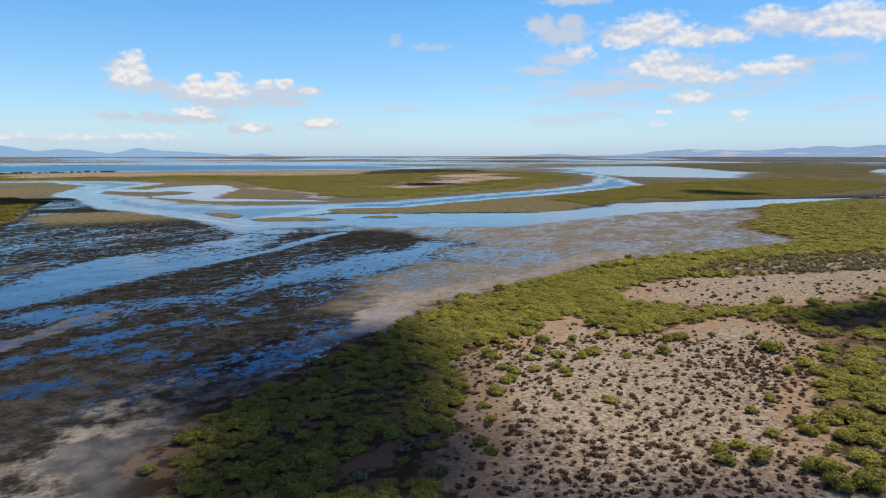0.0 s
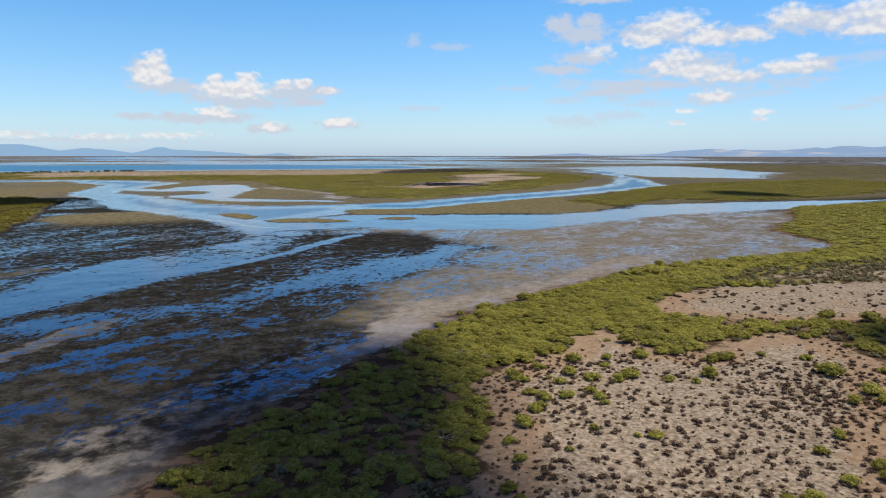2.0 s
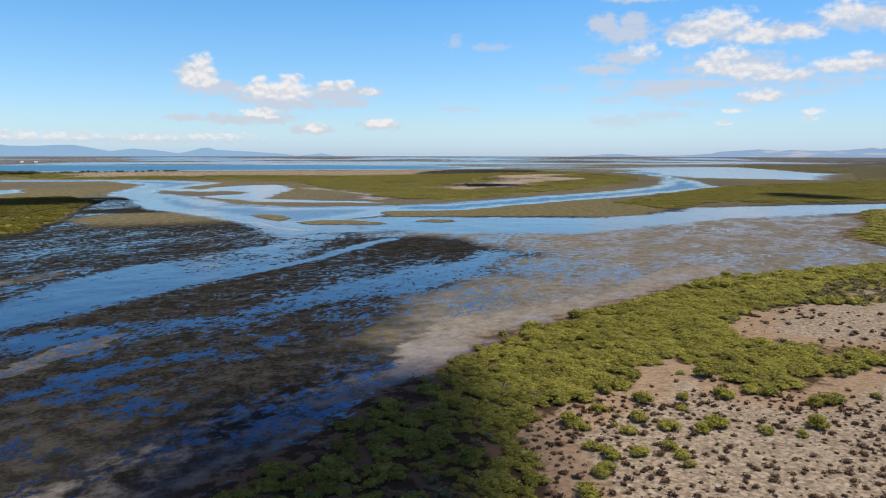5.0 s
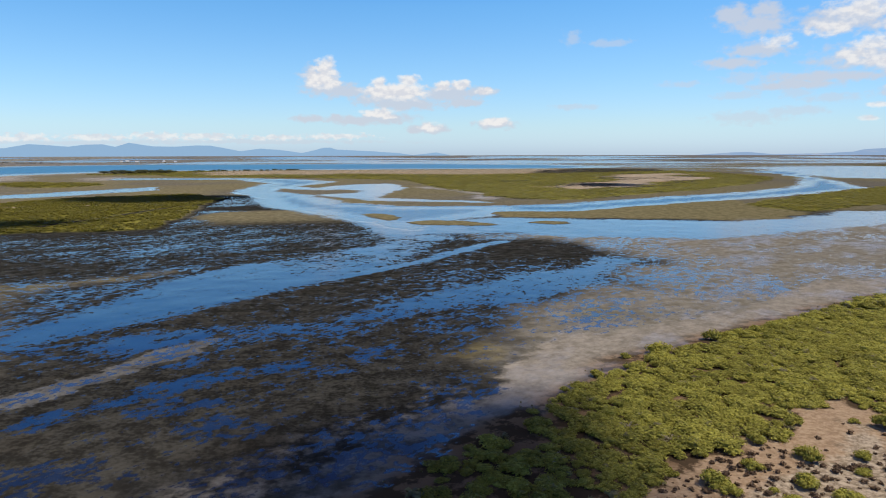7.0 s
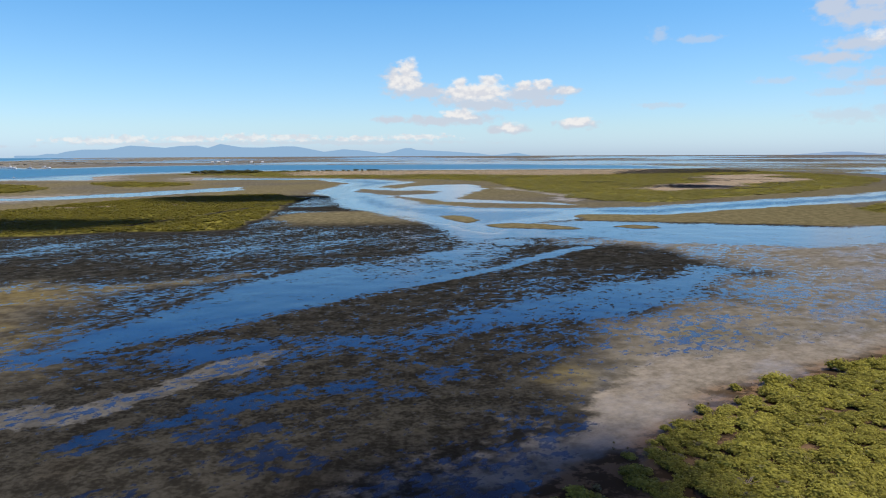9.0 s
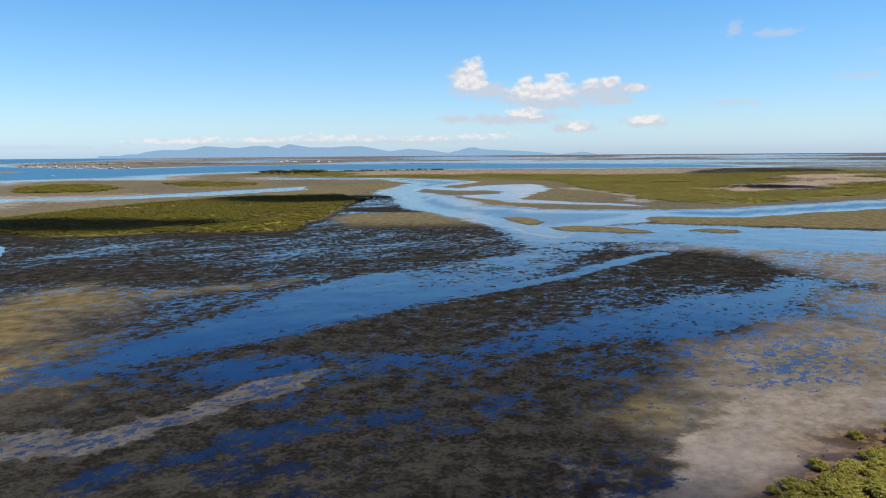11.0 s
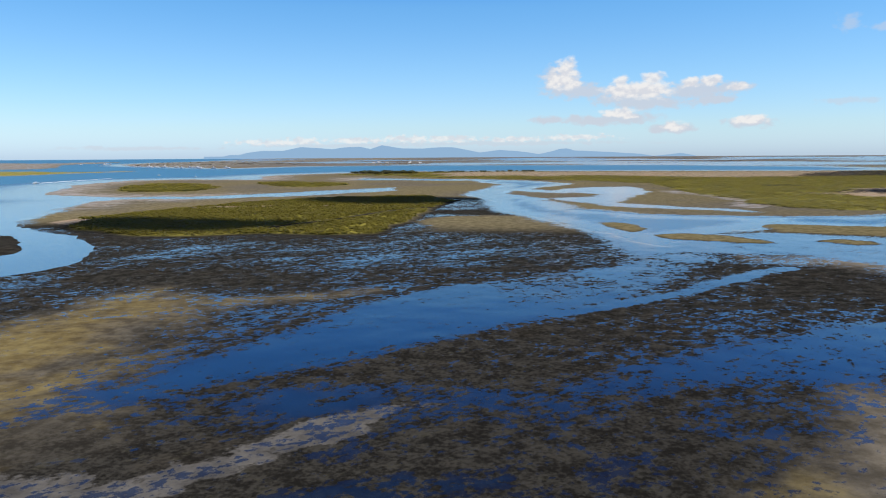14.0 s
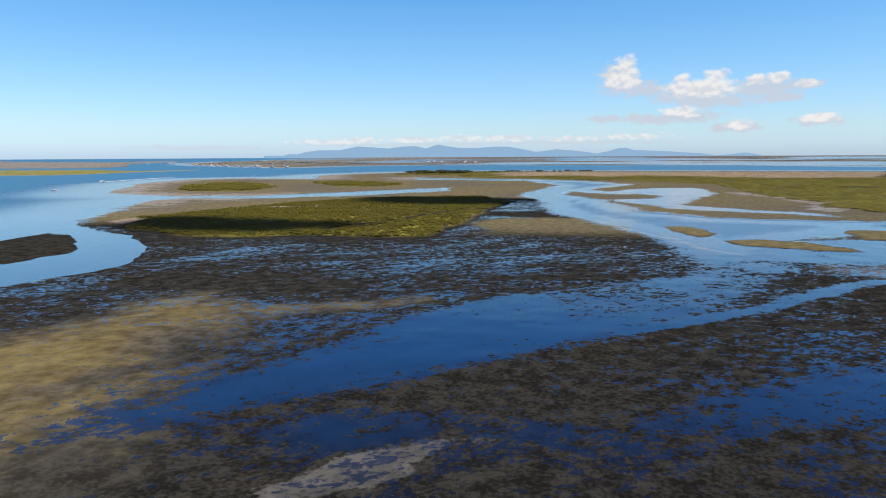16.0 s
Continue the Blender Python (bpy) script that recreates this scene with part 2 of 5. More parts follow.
RIVER_BEND = [(-55, 585), (-54, 657), (-41, 747), (-92, 866), (-233, 880), (-250, 939), (-97, 904), (-27, 852), (18, 776), (-9, 702),
              (-36, 643), (-32, 581), (-4, 538), (19, 449), (50, 420), (103, 406), (104, 375), (92, 364), (75, 346), (56, 326),
              (47, 299), (37, 313), (32, 333), (20, 351), (7, 387), (-16, 429), (-28, 472), (-29, 505)]
RIVER_EAST = [(103, 406), (148, 414), (221, 456), (277, 482), (329, 507), (405, 561), (475, 636), (570, 774), (647, 918), (664, 1039),
              (762, 1051), (592, 768), (507, 629), (453, 541), (378, 497), (272, 440), (219, 414), (173, 392), (140, 372), (104, 375)]
SHALLOWS = [(18, 360), (41, 329), (90, 343), (119, 332), (155, 320), (189, 308), (226, 315), (273, 343), (350, 340), (460, 320),
            (400, 308), (330, 290), (242, 284), (184, 265), (142, 252), (116, 264), (96, 267), (80, 285), (50, 285), (36, 270)]
LAGOON = [(5, 649), (25, 697), (63, 721), (82, 700), (81, 620), (61, 555), (47, 500), (85, 470), (110, 452), (112, 436), (81, 450), (41, 468),
          (15, 512), (6, 545), (30, 560), (36, 585)]
SEA = [(-205, 279), (-207, 296), (-213, 323), (-240, 354), (-269, 412), (-300, 481), (-288, 508), (-239, 517), (-190, 553),
       (-131, 635), (-144, 683), (-205, 588), (-253, 542), (-313, 524), (-396, 556), (-499, 719), (-529, 853), (-485, 901),
       (-366, 893), (-430, 1032), (-414, 1125), (-298, 1310), (-120, 1330), (500, 1340), (640, 1400), (600, 1700), (300, 2050),
       (-485, 2100), (-736, 1916), (-808, 1640), (-1348, 2055), (-1700, 2500), (-1999, 3191), (-1950, 3900), (-2100, 6000),
       (-6000, 6000), (-6000, 900), (-3000, -800), (-420, 100)]
SPIT_WEST = [(-3300, 2950), (-2450, 3050), (-2480, 3300), (-2330, 3420), (-2020, 2680), (-1890, 2420), (-1400, 1800), (-1290, 1560), (-1600, 1480), (-2400, 1500)]
BAR_WEST = [(-1600, 1290), (-1250, 1340), (-1110, 1350), (-950, 1280), (-850, 1400), (-880, 1190), (-870, 1020), (-1000, 930), (-1500, 900)]
CREEK = [(-420, 100), (-126, 206), (-124, 220), (-121, 237), (-122, 247), (-132, 265), (-145, 280), (-167, 299), (-183, 307),
         (-207, 322), (-221, 321), (-300, 300)]
CREEK_BANK = [(-202, 276), (-206, 304), (-186, 291), (-158, 266), (-153, 255), (-155, 244), (-154, 232), (-200, 215), (-260, 230)]
BAR_SMALL = [(28, 374), (35, 378), (44, 365), (47, 351), (38, 340), (33, 352)]
BAR_LONG = [(46, 331), (56, 336), (71, 332), (81, 320), (82, 312), (69, 312), (51, 317)]
BAR_SPIT = [(93, 367), (101, 376), (138, 369), (172, 389), (217, 410), (269, 435), (253, 385), (250, 337), (217, 314), (192, 313),
            (157, 325), (121, 337), (93, 346)]
BAR_TINY = [(96, 318), (108, 324), (115, 320), (115, 312), (103, 308)]
MAIN_RUN = [(-47, 136), (-37, 144), (-32, 150), (-25, 156), (-18, 161), (-12, 170), (-4, 180), (4, 190), (12, 198), (24, 212), (36, 230),
            (47, 254), (58, 276), (56, 290), (42, 276), (25, 256), (10, 243), (-5, 229), (-17, 213), (-27, 194), (-32, 179), (-37, 165),
            (-42, 154), (-47, 146)]
RUN_SIDE = [(12, 198), (22, 206), (34, 217), (47, 234), (62, 251), (70, 258)]
RUN_TWO = [(-24, 152), (-14, 153), (0, 155), (12, 156), (20, 165), (34, 177), (47, 187), (62, 197), (77, 203), (90, 222), (97, 212), (80, 191),
           (71, 178), (61, 172), (52, 163), (42, 163), (31, 159), (25, 156), (18, 152), (12, 146), (0, 145), (-10, 139), (-20, 141)]
RUN_THREE = [(-20, 115), (-13, 120), (-8, 124), (-2, 128), (4, 130), (8, 132)]
WEED_BANK = [(-14, 157), (-5, 164), (5, 178), (18, 190), (32, 203), (46, 214), (60, 224)]
WEED_HEAD = [(56, 256), (86, 263), (95, 240), (92, 218), (78, 208), (60, 211), (50, 224), (52, 240)]
RUN_PALE = [(-60, 112), (-36, 121), (-30, 123), (-24, 123), (-19, 128), (-16, 132), (-12, 138), (-7, 146), (-2, 151)]
EAST_FLAT = [(46, 128), (48, 142), (56, 153), (71, 166), (90, 189), (105, 212), (104, 244), (90, 264), (76, 272), (96, 284), (180, 300), (300, 320),
             (300, 120), (60, 110)]
PALE_FLAT = [(26, 104), (32, 117), (38, 125), (45, 136), (50, 142), (57, 142), (66, 143), (78, 148), (93, 155), (127, 177), (150, 176), (104, 144),
             (82, 132), (52, 117), (35, 102)]
ALGAE_FLAT = [(-43, 128), (-42, 141), (-43, 152), (-45, 161), (-49, 178), (-52, 192), (-60, 204), (-75, 210), (-84, 196), (-88, 175), (-94, 150),
              (-85, 122), (-60, 114)]
WET_WEDGE = [(-72, 535), (-34, 537), (-29, 470), (-17, 428), (-8, 407), (-30, 402), (-46, 392), (-51, 372), (-36, 342), (-50, 322), (-60, 326),
             (-57, 385), (-61, 450)]


def inside(poly, x, y):
    """Signed distance to an outline, in metres, positive within."""
    pts = np.array(poly, float)
    best = np.full(x.shape, 1e18)
    within = np.zeros(x.shape, bool)
    for (ax, ay), (bx, by) in zip(pts, np.roll(pts, -1, 0)):
        dx, dy = bx - ax, by - ay
        t = np.clip(((x - ax) * dx + (y - ay) * dy) / (dx * dx + dy * dy), 0, 1)
        best = np.minimum(best, (x - ax - t * dx) ** 2 + (y - ay - t * dy) ** 2)
        if ay != by:
            within ^= ((ay > y) != (by > y)) & (x < dx * (y - ay) / dy + ax)
    return np.where(within, 1, -1) * np.sqrt(best)


def along(line, x, y):
    """Distance to an open line."""
    best = np.full(x.shape, 1e18)
    pts = np.array(line, float)
    for (ax, ay), (bx, by) in zip(pts[:-1], pts[1:]):
        dx, dy = bx - ax, by - ay
        t = np.clip(((x - ax) * dx + (y - ay) * dy) / (dx * dx + dy * dy), 0, 1)
        best = np.minimum(best, (x - ax - t * dx) ** 2 + (y - ay - t * dy) ** 2)
    return np.sqrt(best)


def grain(x, y, size, octaves=3, seed=0):
    """Value noise, about -1 to 1."""
    total, gain, norm = np.zeros(x.shape), 1.0, 0.0
    for o in range(octaves):
        u, v = x / size + 17.3 * (o + seed), y / size - 9.1 * (o + seed)
        i, j = np.floor(u).astype(np.int64), np.floor(v).astype(np.int64)
        fu, fv = u - i, v - j
        fu, fv = fu * fu * (3 - 2 * fu), fv * fv * (3 - 2 * fv)

        def h(a, b):
            k = (a * 374761393 + b * 668265263 + (seed * 31 + o) * 1442695041) & 0xFFFFFFFF
            k = ((k ^ (k >> 13)) * 1274126177) & 0xFFFFFFFF
            return ((k ^ (k >> 16)) & 0xFFFF) / 32767.5 - 1

        total += gain * (h(i, j) * (1 - fu) * (1 - fv) + h(i + 1, j) * fu * (1 - fv) + h(i, j + 1) * (1 - fu) * fv + h(i + 1, j + 1) * fu * fv)
        norm, gain, size = norm + gain, gain * 0.5, size / 2
    return total / norm


def ramp(v, lo, hi):
    t = np.clip((v - lo) / (hi - lo), 0, 1)
    return t * t * (3 - 2 * t)


def warp(x, y):
    """Uneven edges, coarser with the distance."""
    r = np.hypot(x - 8, y - 40)
    k = 0.012 * np.maximum(r, 60)
    return x + k * grain(x, y, 14, 3, 1) * 1.0, y + k * grain(x, y, 14, 3, 2)


def base(x, y):
    """The far rim of the sheet lifts to the line of the horizon."""
    return 14.0 * ramp(np.hypot(x, y), 3800, 4960)


def water_at(x, y):
    return np.maximum.reduce([inside(RIVER_BEND, x, y), inside(RIVER_EAST, x, y), inside(SEA, x, y),
                              np.minimum(inside(CREEK, x, y), -inside(CREEK_BANK, x, y))])


def fields(x, y):
    wx, wy = warp(x, y)
    f = {}
    bars = np.maximum.reduce([inside(p, wx, wy) for p in (BAR_SMALL, BAR_LONG, BAR_SPIT, BAR_TINY)])
    water = np.minimum.reduce([water_at(wx, wy), -bars, -inside(SPIT_WEST, wx, wy), -inside(BAR_WEST, wx, wy)])
    shore = inside(SHORE, wx, wy)
    clear = np.maximum(inside(CLEARING, wx, wy), inside(CLEARING_FAR, wx, wy))
    clear = clear + 2.2 * grain(x, y, 6.5, 3, 15) * ramp(-clear, -9, -5)
    scrub = inside(SCRUB, wx, wy)
    islands = np.maximum.reduce([inside(p, wx, wy) for p in (ISLET_WEST, ISLET_SMALL, ISLET_THIN, ISLAND, ISLAND_EAST, MARSH_EAST, BAR_WEST)])
    r = np.hypot(x, y)
    f["water"] = water
    f["shore"] = shore
    f["clear"] = clear
    f["scrub"] = scrub
    f["islands"] = islands
    f["marsh"] = ramp(np.maximum(islands, np.where(r > 150, np.minimum(shore, -clear), -9)), -1, 3 + 0.004 * r)
    f["marsh"] *= 1 - 0.5 * ramp(inside(MARSH_EAST, wx, wy), -2, 6)
    gully = 1 - ramp(along(ISLET_CREEK, x, y), 1.5, 4.5)
    f["marsh"] *= 1 - gully
    f["soil"] = ramp(shore + 2.0 * grain(x, y, 5, 3, 53), -5.5, -0.5)
    sand = np.maximum(ramp(clear, -3, 2.5), 0.55 * ramp(scrub, 0, 12))
    island_sand = np.maximum(ramp(inside(ISLAND_SAND, wx, wy) + 45 * grain(x, y, 60, 4, 12), -10, 30), 0.6 * ramp(inside(ISLAND_BACK, wx, wy) + 60 * grain(x, y, 110, 3, 57), -10, 60))
    island_sand = np.maximum(island_sand, ramp(inside(ISLET_PALE, wx, wy), -2, 4))
    island_sand = np.maximum(island_sand, 0.75 * ramp(-along([(-205, 425), (-160, 445), (-105, 462)], wx, wy) + 5 * grain(x, y, 12, 2, 4), -7, 0))
    f["sand"] = np.maximum(sand, island_sand)
    f["rim"] = ramp(clear, -4, 0) * (1 - ramp(clear, 3, 8)) * ramp(-r, -190, -150)
    f["marsh"] *= 1 - np.clip(island_sand * 1.2, 0, 1)
    # thin water lying on the flats
    broad = grain(x, y, 38, 3, 33)
    main = inside(MAIN_RUN, wx, wy)
    two = inside(RUN_TWO, wx, wy)
    spit = inside(SPIT_WEST, wx, wy)
    film = (0.33 + 0.03 * ramp(y, 190, 230) + 0.24 * broad - 0.08 * ramp(-x, 40, 70)) * np.maximum(ramp(-shore, 6, 20), ramp(-x, -44, -34)) * ramp(-y, -345, -315)
    film = film - 0.12 * ramp(-y, -150, -130)
    film = film + (0.20 - 0.3 * ramp(-y, -94, -84)) * ramp(shore, -20, -9) * (1 - ramp(shore, -3, -1)) * ramp(-x, -44, -34)
    film = film + 0.20 * ramp(-along([(-70, 248), (-40, 262), (0, 280), (30, 300)], wx, wy), -12, -3)
    film = film + 0.15 * ramp(-along([(-118, 205), (-110, 240), (-95, 285)], wx, wy), -14, -5)
    film = film - 0.22 * ramp(-along([(-16, 244), (8, 250), (30, 254)], wx, wy), -6, -1)
    film = film - 0.16 * ramp(-along([(-105, 226), (-75, 216), (-50, 222)], wx, wy), -14, -3)
    film = np.clip(film, 0.0, 1)
    film = film * (1 - 0.32 * ramp(-along(WEED_BANK, wx, wy), -9, -3)) * (1 - 0.5 * ramp(inside(WEED_HEAD, wx, wy), -6, 9))
    film = np.maximum(film, (0.96 - 0.34 * ramp(y, 195, 225) * ramp(0.15 + grain(x, y, 16, 3, 35), -0.2, 0.5)) * ramp(main, -8, 5))
    film = np.maximum(film, 0.95 * ramp(-along(RUN_SIDE, wx, wy), -4.0, -1.2))
    film = np.maximum(film, (0.76 + 0.25 * broad) * ramp(two, -8, 5))
    film = np.maximum(film, 0.74 * ramp(-along(RUN_THREE, wx, wy) + 2 * grain(x, y, 7, 3, 37), -5, -1))
    for px, py, pr in ((12, 127, 5), (-13, 101, 6), (-6, 117, 4), (20, 136, 5), (-8, 136, 6), (26, 118, 4), (34, 148, 7), (1, 109, 5)):
        film = np.maximum(film, 0.52 * ramp(-np.hypot((x - px) / 1.5, y - py) + 3 * grain(x, y, 6, 3, 39), -pr - 1, -0.2 * pr))
    pale_run = ramp(-along(RUN_PALE, wx, wy) + 3.0 * grain(x, y, 7, 3, 9), -5.0, -1.0) * ramp(-y, -153, -146)
    film = np.maximum(film * (1 - 0.5 * pale_run), 0.45 * pale_run)
    film = np.maximum(film, 0.97 * ramp(inside(SHALLOWS, wx, wy), -9, 6))
    film = np.maximum(film, 0.97 * ramp(inside(LAGOON, wx, wy), -4, 6))
    film = np.maximum(film, 0.90 * ramp(-along([(-43, 712), (-22, 650), (9, 618), (29, 661)], wx, wy), -22, -8))
    film = np.maximum(film, 0.80 * ramp(-along([(-40, 795), (0, 770), (14, 785)], wx, wy), -20, -6))
    film = np.maximum(film, 0.78 * ramp(water, -12, -2) * ramp(y, 310, 360) * ramp(-r, -1100, -800))
    film = np.maximum(film, 0.47 * ramp(inside(WET_WEDGE, wx, wy), -5, 5) * ramp(0.2 + grain(x, y, 30, 3, 41), -0.3, 0.4))
    east = ramp(np.degrees(np.arctan2(x - 8, y - 40)), 3, 12)
    sheets = np.clip(0.60 + 1.6 * grain(x, y, 420, 3, 8), 0.05, 0.95)
    film = np.maximum(film, sheets * np.maximum(ramp(x + y, 1500, 1900), east * ramp(r, 1350, 1600)) * ramp(-r, -4800 + 1500 * ramp(x - y, -600, 600), -4300 + 1500 * ramp(x - y, -600, 600)))
    film = np.maximum(film, 0.88 * ramp(inside(SHEET_EAST, wx, wy), -20, 30))
    grey = ramp(inside(EAST_FLAT, wx, wy) + 15 * grain(x, y, 17, 4, 43), -16, 12) * ramp(-shore, 0, 4)
    f["grey"] = grey
    sheet = ramp(inside(SHALLOWS, wx, wy), -12, 2)
    film = film * (1 - grey * (1 - sheet)) + grey * (1 - sheet) * (0.25 + 0.34 * grain(x, y, 24, 3, 45) + 0.20 * ramp(-inside(EAST_FLAT, wx, wy), -26, -4))
    algae = 0.80 * ramp(inside(ALGAE_FLAT, wx, wy) + 13 * grain(x, y, 18, 4, 47), -9, 20)
    algae = np.maximum(algae, 0.4 * ramp(-along([(-52, 200), (-40, 206), (-28, 214)], wx, wy), -7, -1))
    olive = np.exp(-(((x - 37) / 7) ** 2 + ((y - 131) / 9) ** 2)) * 0.42 * ramp(grain(x, y, 6, 3, 59), -0.5, 0.4) + np.exp(-(((x - 64) / 15) ** 2 + ((y - 153) / 8) ** 2)) * 0.62 * ramp(grain(x, y, 9, 3, 61), -0.6, 0.3)
    algae = np.maximum(algae, olive)
    f["algae"] = np.clip(algae, 0, 1)
    film = film * (1 - 0.62 * f["algae"]) + 0.25 * f["algae"] * ramp(-along([(-92, 186), (-70, 184), (-52, 190)], wx, wy), -3, -1)
    bank = ramp(inside(CREEK_BANK, wx, wy), -6, 4)
    f["film"] = np.clip(film, 0, 1) * (1 - ramp(shore, -1, 1)) * (1 - ramp(islands, -5, -1)) * (1 - ramp(bars, -2, 1)) * (1 - 0.8 * bank)
    wedge = ramp(inside(WET_WEDGE, wx, wy), -5, 5)
    f["bars"] = np.maximum(ramp(bars, -1, 2), 0.75 * ramp(y, 322, 362) * ramp(0.3 + grain(x, y, 60, 3, 6), -0.4, 0.6)) * (1 - wedge)
    strip = 7.0 + 6.0 * ramp(-x, -34, -22)
    f["pale"] = ramp(shore, -2.2 * strip, -0.5 * strip) * (1 - ramp(shore, -2.5, 0.0)) * (0.46 - 0.16 * ramp(x, 110, 150) + 0.12 * ramp(-y, -98, -84))
    f["pale"] = np.maximum(f["pale"], 0.9 * ramp(inside(PALE_FLAT, wx, wy) + 3 * grain(x, y, 9, 3, 49), -4, 4) * (1 - 0.6 * np.clip(olive, 0, 1)))
    f["silt"] = np.maximum(pale_run, (0.55 + 0.4 * ramp(-y, -98, -84)) * ramp(shore, -17, -6) * ramp(-x, -36, -28) * ramp(0.2 + grain(x, y, 8, 3, 55), -0.5, 0.5))
    f["pale"] = np.maximum(f["pale"], 0.8 * ramp(-x, 200, 260) * ramp(water, -40 - 0.03 * r, -6) * ramp(r, 420, 560) * (1 - ramp(spit, -10, 20)))
    f["pale"] = np.maximum(f["pale"], 0.62 * ramp(spit + 60 * grain(x, y, 160, 3, 51), -40, 40))
    f["pale"] = np.maximum(f["pale"], 0.75 * ramp(-along([(95, 640), (120, 575), (128, 520), (118, 480)], wx, wy), -16, -4))
    f["dark"] = (1 - 0.12 * ramp(-y, -125, -95)) * ramp(-shore, 3, 12) * (1 - grey) * (1 - f["algae"])
    f["dark"] = f["dark"] * np.maximum(np.maximum(ramp(-y, -375, -325), bank), wedge)
    f["bars"] = f["bars"] * (1 - 0.8 * f["pale"])
    f["film"] = f["film"] * (1 - 0.75 * np.clip(f["pale"] * 2.2 - 0.9, 0, 1) * (1 - pale_run) * (1 - sheet))
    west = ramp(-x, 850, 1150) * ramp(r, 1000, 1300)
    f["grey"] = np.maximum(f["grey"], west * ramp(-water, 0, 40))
    f["dark"] = np.maximum(f["dark"], gully)
    f["bars"] = f["bars"] * (1 - gully)
    # relief
    land = 0.35 * ramp(shore, -4, 3) + 0.5 * ramp(shore, 8, 30) + 0.5 * ramp(islands, -3, 6) + 0.12 * f["bars"]
    land += 0.9 * ramp(r, 2300, 2700) * ramp(-water, 0, 60)
    z = 0.10 + land + 0.05 * grain(x, y, 9, 3, 5) - 0.6 * ramp(water, -3 - 0.003 * r, 9 + 0.006 * r)
    f["z"] = z + base(x, y)
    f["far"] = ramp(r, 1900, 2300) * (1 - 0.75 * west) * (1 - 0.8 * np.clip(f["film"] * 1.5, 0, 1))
    return f


# ---------------------------------------------------------------- materials
def material(name):
    m = bpy.data.materials.new(name)
    m.use_nodes = True
    return m, Nodes(m.node_tree)


def finish(n, shader, height=None, strength=0.3, distance=0.1, normal_to=None):
    if height is not None:
        b = n.add("ShaderNodeBump", {"Height": height, "Strength": strength, "Distance": distance})
        n.tree.links.new(b.outputs[0], normal_to.inputs["Normal"])
    n.add("ShaderNodeOutputMaterial", {"Surface": shader})


